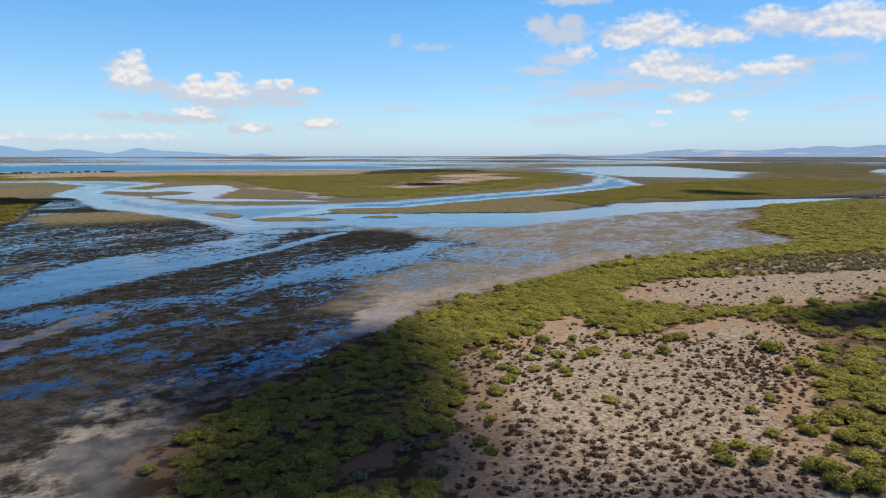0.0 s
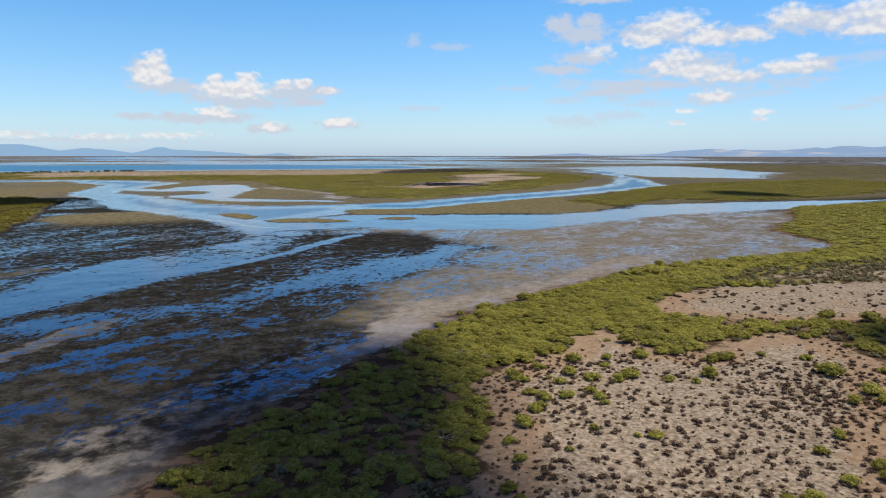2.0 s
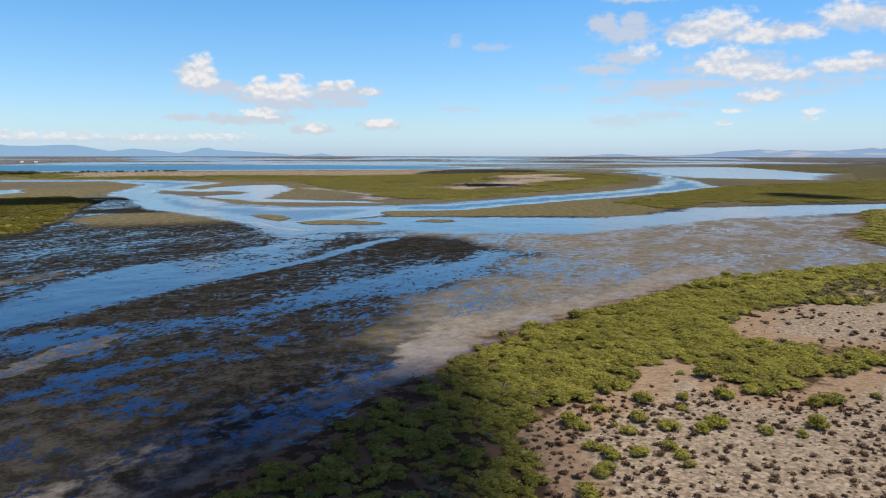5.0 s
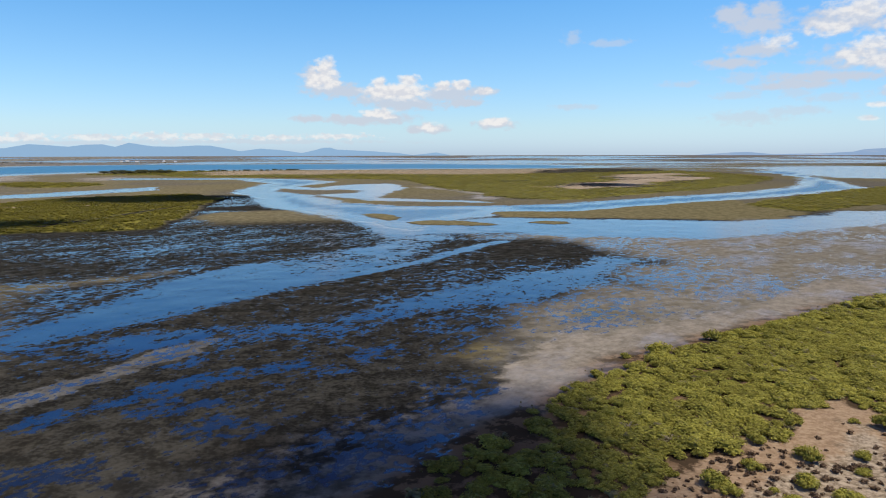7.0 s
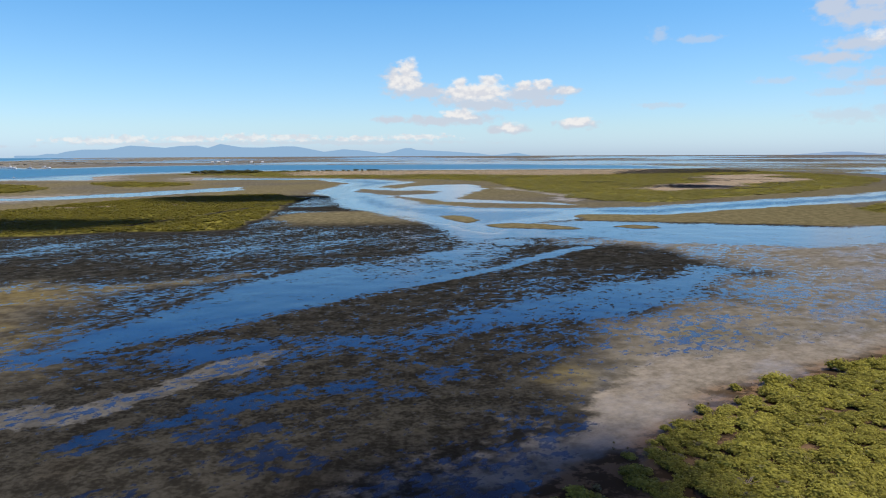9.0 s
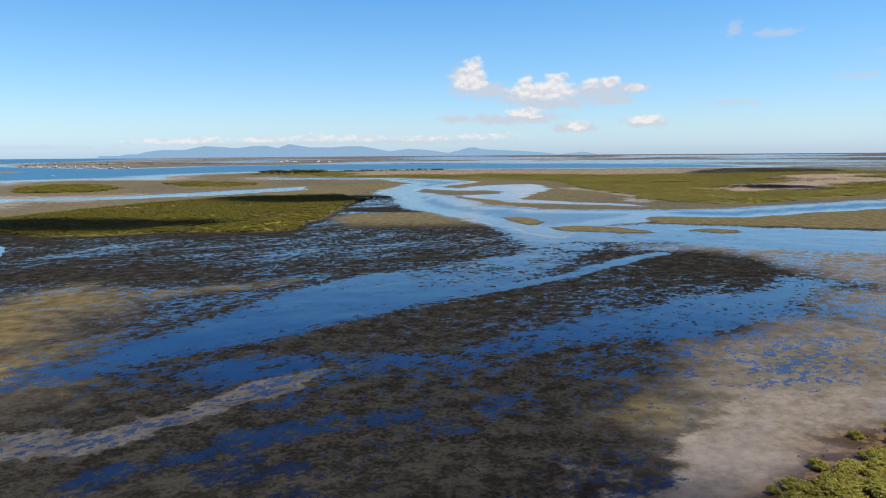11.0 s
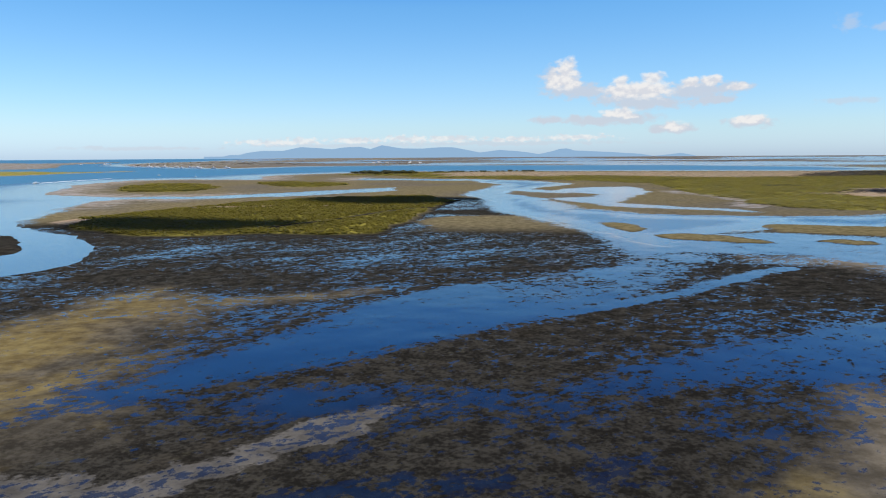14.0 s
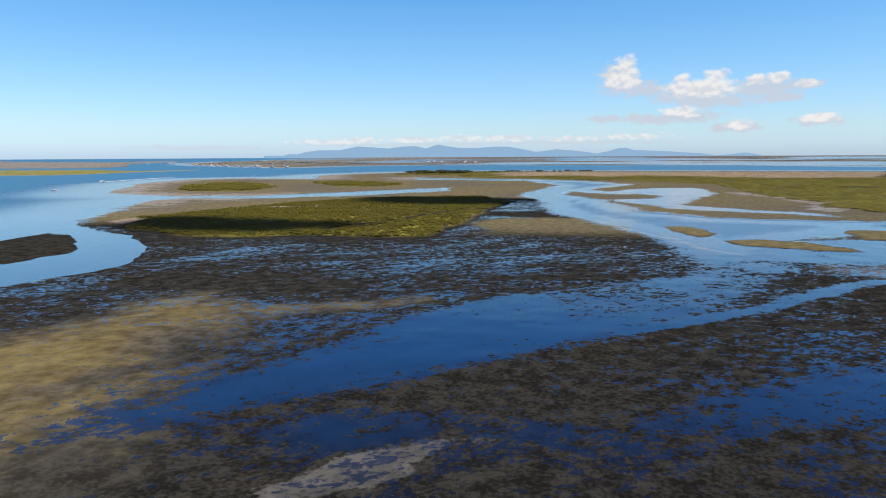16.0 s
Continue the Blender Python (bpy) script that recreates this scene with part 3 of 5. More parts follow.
def ground_material():
    m, n = material("tidal_ground")
    pos = n.add("ShaderNodeNewGeometry").outputs["Position"]
    turned = n.add("ShaderNodeVectorRotate", {"Vector": pos, "Axis": (0, 0, 1), "Angle": radians(-40)}, rotation_type="AXIS_ANGLE").outputs[0]
    lane = n.vec("MULTIPLY", turned, (0.05, 0.085, 0.1))
    lane_fine = n.vec("MULTIPLY", turned, (0.34, 0.42, 0.5))
    n1 = n.step(n.noise(lane, 1.0, 8, 0.68), 0.30, 0.70)
    n2 = n.step(n.noise(lane_fine, 1.0, 7, 0.68), 0.28, 0.72)
    n3 = n.step(n.noise(n.vec("MULTIPLY", turned, (0.85, 1.15, 1)), 1.0, 5, 0.65), 0.28, 0.72)
    big = n.noise(pos, 0.018, 4, 0.55)
    mid = n.step(n.noise(pos, 0.30, 8, 0.66), 0.33, 0.67)
    fine = n.step(n.noise(pos, 1.7, 6, 0.65), 0.32, 0.68)
    # bed
    weed = n.mix(n.step(n.math("ADD", n.math("MULTIPLY", mid, 0.5), n.math("MULTIPLY", fine, 0.5)), 0.2, 0.85), (0.0115, 0.0110, 0.0100, 1), (0.037, 0.0355, 0.0315, 1))
    rust = n.math("MULTIPLY", n.step(n.noise(pos, 0.075, 5, 0.6), 0.54, 0.70), 0.24)
    weed = n.mix(rust, weed, n.mix(fine, (0.018, 0.014, 0.009, 1), (0.048, 0.036, 0.023, 1)))
    weed = n.mix(n.math("MULTIPLY", n.step(n.math("ADD", n.math("MULTIPLY", n3, 0.6), n.math("MULTIPLY", n1, 0.4)), 0.60, 0.90), 0.10), weed, (0.075, 0.068, 0.056, 1))
    weed = n.mix(n.math("MULTIPLY", n.step(n2, 0.62, 0.9), 0.25), weed, (0.055, 0.053, 0.036, 1))
    mud = n.mix(mid, (0.070, 0.063, 0.050, 1), (0.155, 0.137, 0.108, 1))
    dark = n.math("MULTIPLY", n.attr("dark"), n.step(n.math("ADD", n.math("MULTIPLY", mid, 0.6), n.math("MULTIPLY", n2, 0.5)), 0.55, 1.0, 1.0, 0.965))
    bed = n.mix(dark, mud, weed)
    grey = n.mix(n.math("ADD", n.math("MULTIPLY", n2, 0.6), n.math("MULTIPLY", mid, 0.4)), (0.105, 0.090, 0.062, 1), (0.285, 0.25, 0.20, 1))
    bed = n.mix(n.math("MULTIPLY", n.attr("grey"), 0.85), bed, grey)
    algae = n.mix(n.math("ADD", n.math("MULTIPLY", mid, 0.45), n.math("MULTIPLY", n1, 0.55)), (0.050, 0.034, 0.016, 1), (0.195, 0.158, 0.072, 1))
    bed = n.mix(n.math("MULTIPLY", n.step(n.attr("algae"), 0.03, 0.28), n.step(n.math("ADD", n.attr("algae"), n.math("MULTIPLY", n.math("SUBTRACT", n1, 0.5), 0.8)), 0.10, 0.95)), bed, algae)
    bar = n.mix(mid, (0.10, 0.085, 0.04, 1), (0.20, 0.165, 0.09, 1))
    bed = n.mix(n.attr("bars"), bed, bar)
    pale = n.mix(n.math("ADD", n.math("MULTIPLY", mid, 0.5), n.math("MULTIPLY", n3, 0.5)), (0.15, 0.128, 0.102, 1), (0.31, 0.268, 0.216, 1))
    bed = n.mix(n.math("MULTIPLY", n.step(n.attr("pale"), 0.14, 0.42), n.step(n.math("ADD", n.attr("pale"), n.math("ADD", n.math("MULTIPLY", n.math("SUBTRACT", mid, 0.5), 0.45), n.math("MULTIPLY", n.math("SUBTRACT", n1, 0.5), 0.35))), 0.28, 0.80)), bed, pale)
    silt = n.step(n.math("ADD", n.attr("silt"), n.math("ADD", n.math("MULTIPLY", n.math("SUBTRACT", n2, 0.5), 0.8), n.math("MULTIPLY", n.math("SUBTRACT", n1, 0.5), 0.8))), 0.42, 0.72)
    silt = n.math("MULTIPLY", silt, n.step(n.attr("silt"), 0.05, 0.35))
    bed = n.mix(n.math("MULTIPLY", silt, 0.9), bed, n.mix(mid, (0.062, 0.060, 0.058, 1), (0.118, 0.113, 0.107, 1)))
    # dry land
    soil = n.mix(n.step(mid, 0.35, 0.65), (0.070, 0.047, 0.028, 1), (0.19, 0.122, 0.072, 1))
    bed = n.mix(n.attr("soil"), bed, soil)
    sand = n.mix(fine, (0.235, 0.178, 0.118, 1), (0.49, 0.395, 0.290, 1))
    litter = n.step(n.noise(pos, 1.9, 7, 0.72), 0.46, 0.62)
    sand = n.mix(n.math("MULTIPLY", litter, 0.72), sand, (0.125, 0.092, 0.062, 1))
    sand = n.mix(n.math("MAXIMUM", n.step(big, 0.54, 0.68), n.step(n.math("ADD", n.attr("rim"), n.math("MULTIPLY", n.math("SUBTRACT", mid, 0.5), 0.6)), 0.3, 0.8)), sand, n.mix(fine, (0.25, 0.165, 0.10, 1), (0.39, 0.28, 0.18, 1)))
    edge = n.math("ADD", n.attr("sand"), n.math("MULTIPLY", n.math("SUBTRACT", mid, 0.5), 0.9))
    bed = n.mix(n.math("MULTIPLY", n.step(edge, 0.25, 0.75), n.step(n.attr("sand"), 0.03, 0.25)), bed, sand)
    speck = n.math("ADD", n.math("MULTIPLY", n.step(n.noise(pos, 0.035, 7, 0.7), 0.3, 0.7), 0.6), n.math("MULTIPLY", mid, 0.4))
    green = n.mix(speck, (0.150, 0.132, 0.030, 1), (0.250, 0.220, 0.046, 1))
    bed = n.mix(n.math("MULTIPLY", n.attr("marsh"), n.step(n.attr("sand"), 0.2, 0.6, 1.0, 0.0)), bed, green)
    # far scrub flats: base colour greyed to stand in for distance haze
    hazed_scrubland = n.mix(n.noise(n.vec("MULTIPLY", pos, (0.004, 0.012, 0.01)), 1.0, 6, 0.6), (0.088, 0.084, 0.080, 1), (0.185, 0.172, 0.160, 1))
    bed = n.mix(n.attr("far"), bed, hazed_scrubland)
    # thin standing water
    amount = n.math("ADD", n.attr("film"), n.math("ADD", n.math("MULTIPLY", n.math("SUBTRACT", n1, 0.5), 0.40), n.math("ADD", n.math("MULTIPLY", n.math("SUBTRACT", n2, 0.5), 0.68), n.math("MULTIPLY", n.math("SUBTRACT", n3, 0.5), 0.62))))
    wet = n.math("MULTIPLY", n.step(amount, 0.41, 0.67), n.step(n.attr("film"), 0.04, 0.2))
    under = n.mix(1.0, bed, (0.26, 0.32, 0.42, 1), "MULTIPLY")
    deep = n.math("MULTIPLY", n.step(n.attr("film"), 0.55, 0.95), 0.7)
    under = n.mix(deep, under, (0.003, 0.017, 0.042, 1))
    colour = n.mix(wet, bed, under)
    dry = n.step(wet, 0.0, 1.0, 1.0, 0.0)
    height = n.math("MULTIPLY", n.math("ADD", n.math("MULTIPLY", mid, 0.5), n.math("MULTIPLY", fine, 0.5)), dry)
    bump = n.add("ShaderNodeBump", {"Height": height, "Strength": 0.45, "Distance": 0.06}).outputs[0]
    matte = n.add("ShaderNodeBsdfDiffuse", {"Color": colour, "Roughness": 0.6, "Normal": bump})
    gloss = n.add("ShaderNodeBsdfGlossy", {"Color": (1, 1, 1, 1), "Roughness": n.step(wet, 0.0, 0.8, 0.34, 0.15)})
    damp = n.math("MULTIPLY", n.math("MAXIMUM", n.attr("grey"), n.attr("pale")), n.math("MULTIPLY", n.step(n1, 0.35, 0.8), n.math("ADD", 0.10, n.math("MULTIPLY", n2, 0.5))))
    share = n.math("MULTIPLY", n.math("MAXIMUM", wet, damp), n.math("MINIMUM", n.add("ShaderNodeFresnel", {"IOR": 1.52}).outputs[0], 0.75))
    finish(n, n.add("ShaderNodeMixShader", {0: share, 1: matte.outputs[0], 2: gloss.outputs[0]}).outputs[0])
    return m


def water_material():
    m, n = material("tidal_water")
    pos = n.add("ShaderNodeNewGeometry").outputs["Position"]
    deep = n.attr("deep")
    patch = n.noise(pos, 0.012, 5, 0.6)
    colour = n.mix(n.step(n.math("ADD", deep, n.math("MULTIPLY", n.math("SUBTRACT", patch, 0.5), 0.5)), 0.1, 0.8),
                   (0.035, 0.085, 0.14, 1), (0.012, 0.125, 0.235, 1))
    ripple = n.math("ADD", n.noise(n.vec("MULTIPLY", pos, (0.6, 1.4, 1)), 1.0, 4, 0.6), n.noise(pos, 0.15, 3, 0.5))
    bump = n.add("ShaderNodeBump", {"Height": ripple, "Strength": 0.4, "Distance": 0.12}).outputs[0]
    body = n.add("ShaderNodeBsdfDiffuse", {"Color": colour})
    gloss = n.add("ShaderNodeBsdfGlossy", {"Color": (1, 1, 1, 1), "Roughness": n.step(deep, 0.0, 0.6, 0.10, 0.28), "Normal": bump})
    fres = n.add("ShaderNodeFresnel", {"IOR": 1.33}).outputs[0]
    # wind ripples hide much of the mirror at a low angle
    share = n.math("MINIMUM", fres, n.step(deep, 0.0, 0.6, 0.62, 0.27))
    finish(n, n.add("ShaderNodeMixShader", {0: share, 1: body.outputs[0], 2: gloss.outputs[0]}).outputs[0])
    return m


def leaf_material(name, dark, light, dead=(0.20, 0.17, 0.13), dead_share=0.06):
    m, n = material(name)
    geo = n.add("ShaderNodeNewGeometry")
    pos = geo.outputs["Position"]
    r = geo.outputs["Random Per Island"]
    patch = n.noise(pos, 0.16, 4, 0.6)
    f = n.math("ADD", n.math("MULTIPLY", r, 0.65), n.math("MULTIPLY", n.step(patch, 0.3, 0.7), 0.35))
    colour = n.mix(f, (*dark, 1), (*light, 1))
    twig = n.step(n.noise(pos, 0.55, 3, 0.5), 0.70 - dead_share, 0.76 - dead_share)
    colour = n.mix(n.math("MULTIPLY", twig, 0.75), colour, (*dead, 1))
    b = n.add("ShaderNodeBsdfPrincipled", {"Base Color": colour, "Roughness": 0.6, "Specular IOR Level": 0.1})
    t = n.add("ShaderNodeBsdfTranslucent", {"Color": colour})
    s = n.add("ShaderNodeMixShader", {0: 0.38, 1: b.outputs[0], 2: t.outputs[0]})
    finish(n, s.outputs[0])
    return m


def plain_material(name, lo, hi, scale, rough=0.8, bump=0.3):
    m, n = material(name)
    pos = n.add("ShaderNodeNewGeometry").outputs["Position"]
    f = n.noise(pos, scale, 6, 0.6)
    b = n.add("ShaderNodeBsdfPrincipled", {"Base Color": n.mix(f, (*lo, 1), (*hi, 1)), "Roughness": rough})
    finish(n, b.outputs[0], f, bump, 0.05, b)
    return m


def haze_glow_material(name, colour, glow, share, bare=None):
    """Hills many kilometres off; the blue haze of clear air is put in as glow."""
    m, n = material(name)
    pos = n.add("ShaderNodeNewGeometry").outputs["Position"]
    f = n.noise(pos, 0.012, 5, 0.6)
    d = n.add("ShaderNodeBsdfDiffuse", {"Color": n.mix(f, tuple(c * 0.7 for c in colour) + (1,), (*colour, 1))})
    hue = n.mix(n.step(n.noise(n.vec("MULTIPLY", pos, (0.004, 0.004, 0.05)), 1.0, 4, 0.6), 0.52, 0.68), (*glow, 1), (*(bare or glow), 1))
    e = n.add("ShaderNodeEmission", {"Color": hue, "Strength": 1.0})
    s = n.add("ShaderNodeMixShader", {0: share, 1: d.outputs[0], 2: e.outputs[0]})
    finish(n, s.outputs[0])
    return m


GROUND, WATER = ground_material(), water_material()
LEAF = leaf_material("mangrove_leaf", (0.130, 0.118, 0.024), (0.48, 0.445, 0.088))
LEAF_FAR = leaf_material("marsh_leaf", (0.205, 0.185, 0.036), (0.285, 0.255, 0.050), dead_share=0.0)
LEAF_ISLET = leaf_material("islet_leaf", (0.135, 0.120, 0.020), (0.245, 0.215, 0.034), dead_share=0.0)
SAMPHIRE = leaf_material("samphire", (0.062, 0.038, 0.026), (0.22, 0.145, 0.09), (0.21, 0.155, 0.105), 0.02)
SAMPHIRE_OLIVE = leaf_material("olive_scrub", (0.155, 0.135, 0.068), (0.29, 0.25, 0.125), dead_share=0.05)
LEAF_MARSH = leaf_material("saltmarsh_leaf", (0.165, 0.148, 0.098), (0.205, 0.185, 0.120), dead_share=0.0)
# dark tone holds cloud shade besides the scrub's own colour
SCRUB_SHADED = leaf_material("dry_scrub_shaded", (0.058, 0.053, 0.045), (0.105, 0.094, 0.074), dead_share=0.0)
BARK = plain_material("grey_bark", (0.09, 0.07, 0.05), (0.20, 0.17, 0.14), 6.0)
# nearly all emission: the air's haze over the ridges, painted as a glow
HILL = haze_glow_material("far_hill", (0.10, 0.16, 0.22), (0.29, 0.46, 0.67), 0.97)
HILL_PALE = haze_glow_material("far_pale_hill", (0.30, 0.27, 0.25), (0.28, 0.41, 0.62), 0.96, (0.50, 0.54, 0.62))


# ---------------------------------------------------------------- mesh helpers
def mesh_object(name, verts, faces, mat, smooth=True):
    me = bpy.data.meshes.new(name)
    me.from_pydata(verts, [], faces)
    me.materials.append(mat)
    if smooth:
        me.shade_smooth()
    return new(name, me)


def array_mesh(name, co, loops, corners, mat, smooth=False):
    """A mesh from numpy arrays: co (n, 3), loops (m, corners)."""
    me = bpy.data.meshes.new(name)
    me.vertices.add(len(co))
    me.vertices.foreach_set("co", np.ascontiguousarray(co, np.float32).ravel())
    me.loops.add(loops.size)
    me.loops.foreach_set("vertex_index", np.ascontiguousarray(loops, np.int32).ravel())
    me.polygons.add(len(loops))
    me.polygons.foreach_set("loop_start", np.arange(0, loops.size, corners, dtype=np.int32))
    me.update(calc_edges=True)
    me.validate()
    me.materials.append(mat)
    if smooth:
        me.shade_smooth()
    return me


def part(name, bm, mat, parent, label=""):
    me = bpy.data.meshes.new(name)
    bm.to_mesh(me)
    bm.free()
    me.materials.append(mat)
    ob = new(name, me)
    ob.parent = parent
    return tagged(ob, label)


def polar(radii, angles):
    """A sheet of rings about the middle of the flight."""
    rr, aa = np.meshgrid(radii, angles, indexing="ij")
    x, y = 8 + rr * np.sin(aa), 40 + rr * np.cos(aa)
    nr, na = rr.shape
    i = np.arange(nr - 1)[:, None] * na + np.arange(na)[None, :]
    j = np.arange(nr - 1)[:, None] * na + (np.arange(na)[None, :] + 1) % na
    loops = np.stack([i, j, j + na, i + na], -1).reshape(-1, 4)
    return x.ravel(), y.ravel(), loops


def radii(near, step, grow, far):
    out = [near]
    while out[-1] < far:
        out.append(out[-1] + step * max(1.0, out[-1] / 130) ** grow)
    return np.array(out)


# ---------------------------------------------------------------- ground and water
def build_ground():
    ang = np.radians(np.concatenate([np.arange(-62, 78, 0.30), np.arange(78, 298, 4.0)]))
    x, y, loops = polar(radii(0.02, 0.6, 1.6, 4940), ang)
    f = fields(x, y)
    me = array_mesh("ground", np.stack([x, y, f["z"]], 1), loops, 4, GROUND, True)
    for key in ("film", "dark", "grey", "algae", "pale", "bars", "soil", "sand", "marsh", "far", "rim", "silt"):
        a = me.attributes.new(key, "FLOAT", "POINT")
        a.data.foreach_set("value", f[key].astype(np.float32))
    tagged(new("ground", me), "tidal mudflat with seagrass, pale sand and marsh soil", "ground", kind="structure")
    x, y, loops = polar(radii(40.0, 7.0, 1.0, 4940), np.radians(np.arange(0, 360, 0.75)))
    me = array_mesh("water", np.stack([x, y, base(x, y)], 1), loops, 4, WATER, True)
    a = me.attributes.new("deep", "FLOAT", "POINT")
    a.data.foreach_set("value", np.maximum(ramp(inside(SEA, x, y), 10, 160), np.maximum(0.55 * ramp(inside(RIVER_EAST, x, y), 4, 14), 0.35 * ramp(inside(RIVER_BEND, x, y), 7, 18))).astype(np.float32))
    tagged(new("water", me), "calm blue tidal water in channels and bay", "water", kind="structure")


build_ground()

# far ridges: azimuth and height of the crest, in degrees
RIDGE = [(-28.98, -0.01), (-27.53, 0.0), (-26.99, 0.12), (-26.35, 0.10), (-25.72, 0.28), (-24.61, 0.42), (-22.92, 0.42), (-22.34, 0.54),
         (-21.48, 0.71), (-20.18, 0.63), (-18.99, 0.54), (-17.96, 0.69), (-16.72, 0.72), (-15.89, 0.54), (-14.94, 0.85), (-14.18, 0.72),
         (-13.32, 0.58), (-11.57, 0.56), (-10.24, 0.65), (-9.12, 0.64), (-8.0, 0.44), (-6.86, 0.20), (-6.17, 0.29), (-5.25, 0.41),
         (-3.87, 0.31), (-2.94, 0.19), (-2.01, 0.05), (-1.07, 0.25), (-0.27, 0.48), (0.24, 0.50), (0.81, 0.32), (3.63, 0.19),
         (5.98, 0.02), (7.01, -0.15), (9.01, 0.07), (10.18, -0.14)]
RIDGE_EAST = [(29.3, -0.2), (32.1, 0.01), (33.5, 0.06), (35.3, -0.12), (38.86, -0.03), (40.38, 0.06), (41.02, 0.23), (42.51, 0.32),
              (43.76, 0.41), (44.79, 0.36), (45.21, 0.29), (46.02, 0.36), (47.22, 0.31), (48.4, 0.29), (49.55, 0.35), (50.68, 0.45),
              (51.05, 0.51), (51.61, 0.42), (52.51, 0.58), (53.58, 0.60), (54.64, 0.49), (55.33, 0.56), (56.6, 0.67), (60, 0.5), (66, 0.3)]


def build_ridge(name, crest, mat, label):
    a0 = np.arange(crest[0][0], crest[-1][0], 0.12)
    top = np.interp(a0, *np.array(crest).T) + 0.015 * grain(a0 * 10, a0 * 0, 9, 3, 3)
    verts, faces, rows = [], [], 7
    for k in range(rows):
        s = k / (rows - 1)
        r = 4760 + 180 * s
        for a, e in zip(a0, top):
            h = 30 + r * math.tan(radians(e))
            z = 2 + (h - 2) * s ** 0.8 * (1 + 0.06 * (1 - s) * math.sin(a * 9 + 5 * s))
            verts.append((8 + r * math.sin(radians(a)), 40 + r * math.cos(radians(a)), z))
    m = len(a0)
    faces = [(k * m + i, k * m + i + 1, (k + 1) * m + i + 1, (k + 1) * m + i) for k in range(rows - 1) for i in range(m - 1)]
    tagged(mesh_object(name, verts, faces, mat), label, "hills", kind="structure")


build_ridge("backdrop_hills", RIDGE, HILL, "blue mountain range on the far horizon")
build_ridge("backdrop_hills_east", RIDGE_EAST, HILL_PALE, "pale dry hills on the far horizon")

# ---------------------------------------------------------------- clouds overhead, whose shade drifts over the flats
def cloud_material(name, clear):
    m, n = material(name)
    d = n.add("ShaderNodeBsdfDiffuse", {"Color": (0.9, 0.9, 0.9, 1)})
    t = n.add("ShaderNodeBsdfTransparent")
    finish(n, n.add("ShaderNodeMixShader", {0: clear, 1: d.outputs[0], 2: t.outputs[0]}).outputs[0])
    return m


CLOUD, CLOUD_DENSE = cloud_material("thin_cloud", 0.14), cloud_material("dense_cloud", 0.15)


def build_cloud(x, y, blobs, height=900.0, dense=False):
    """A small cumulus that shades the ground at x, y; blobs are offsets and half widths."""
    s = to_sun()
    bm = bmesh.new()
    for dx, dy, rx, ry in blobs:
        m = Matrix.Translation((dx, dy, 0)) @ Matrix.Diagonal((rx, ry, 0.35 * min(rx, ry), 1))
        made = bmesh.ops.create_icosphere(bm, subdivisions=4, radius=1.0, matrix=m)
        for v in made["verts"]:
            p = Vector((v.co.x + x, v.co.y + y, v.co.z))
            k = 0.16 * min(rx, ry)
            v.co += Vector((noise.noise(p / (0.6 * k + 3)), noise.noise(p / (0.6 * k + 3) + Vector((9, 4, 2))), noise.noise(p / 7.0))) * k
    me = bpy.data.meshes.new("cloud")
    bm.to_mesh(me)
    bm.free()
    me.materials.append(CLOUD_DENSE if dense else CLOUD)
    ob = new("backdrop_cloud", me)
    ob.location = (x + s.x / s.z * height, y + s.y / s.z * height, height)
    tagged(ob, "small white cumulus cloud drifting high overhead", "cloud", kind="structure")


build_cloud(20, 75, [(-2, -3, 14, 14), (6, 9, 14, 13), (13, 18, 9, 9), (12, 32, 12, 10), (4, -15, 11, 13), (9, -52, 33, 24), (-3, 26, 15, 11), (-12, 12, 12, 12), (-11, -13, 14, 13)], 1400.0)
build_cloud(-98, 505, [(0, 0, 56, 34), (26, 20, 36, 26), (-40, 18, 34, 16)], 1700.0, dense=True)
build_cloud(-152, 338, [(0, 0, 46, 26), (-30, 8, 28, 24), (34, 10, 30, 14)], 1700.0, dense=True)
build_cloud(412, 396, [(0, 0, 24, 34), (8, 30, 16, 20)], 1700.0, dense=True)
build_cloud(118, 80, [(0, 0, 14, 8), (14, 4, 12, 6)])
build_cloud(270, 640, [(0, 0, 30, 34)])


# ---------------------------------------------------------------- plants
def ball(level):
    bm = bmesh.new()
    bmesh.ops.create_icosphere(bm, subdivisions=level, radius=1.0)
    co = np.array([v.co[:] for v in bm.verts])
    tri = np.array([[v.index for v in f.verts] for f in bm.faces])
    bm.free()
    return co, tri


BALLS = {1: ball(1), 2: ball(2)}


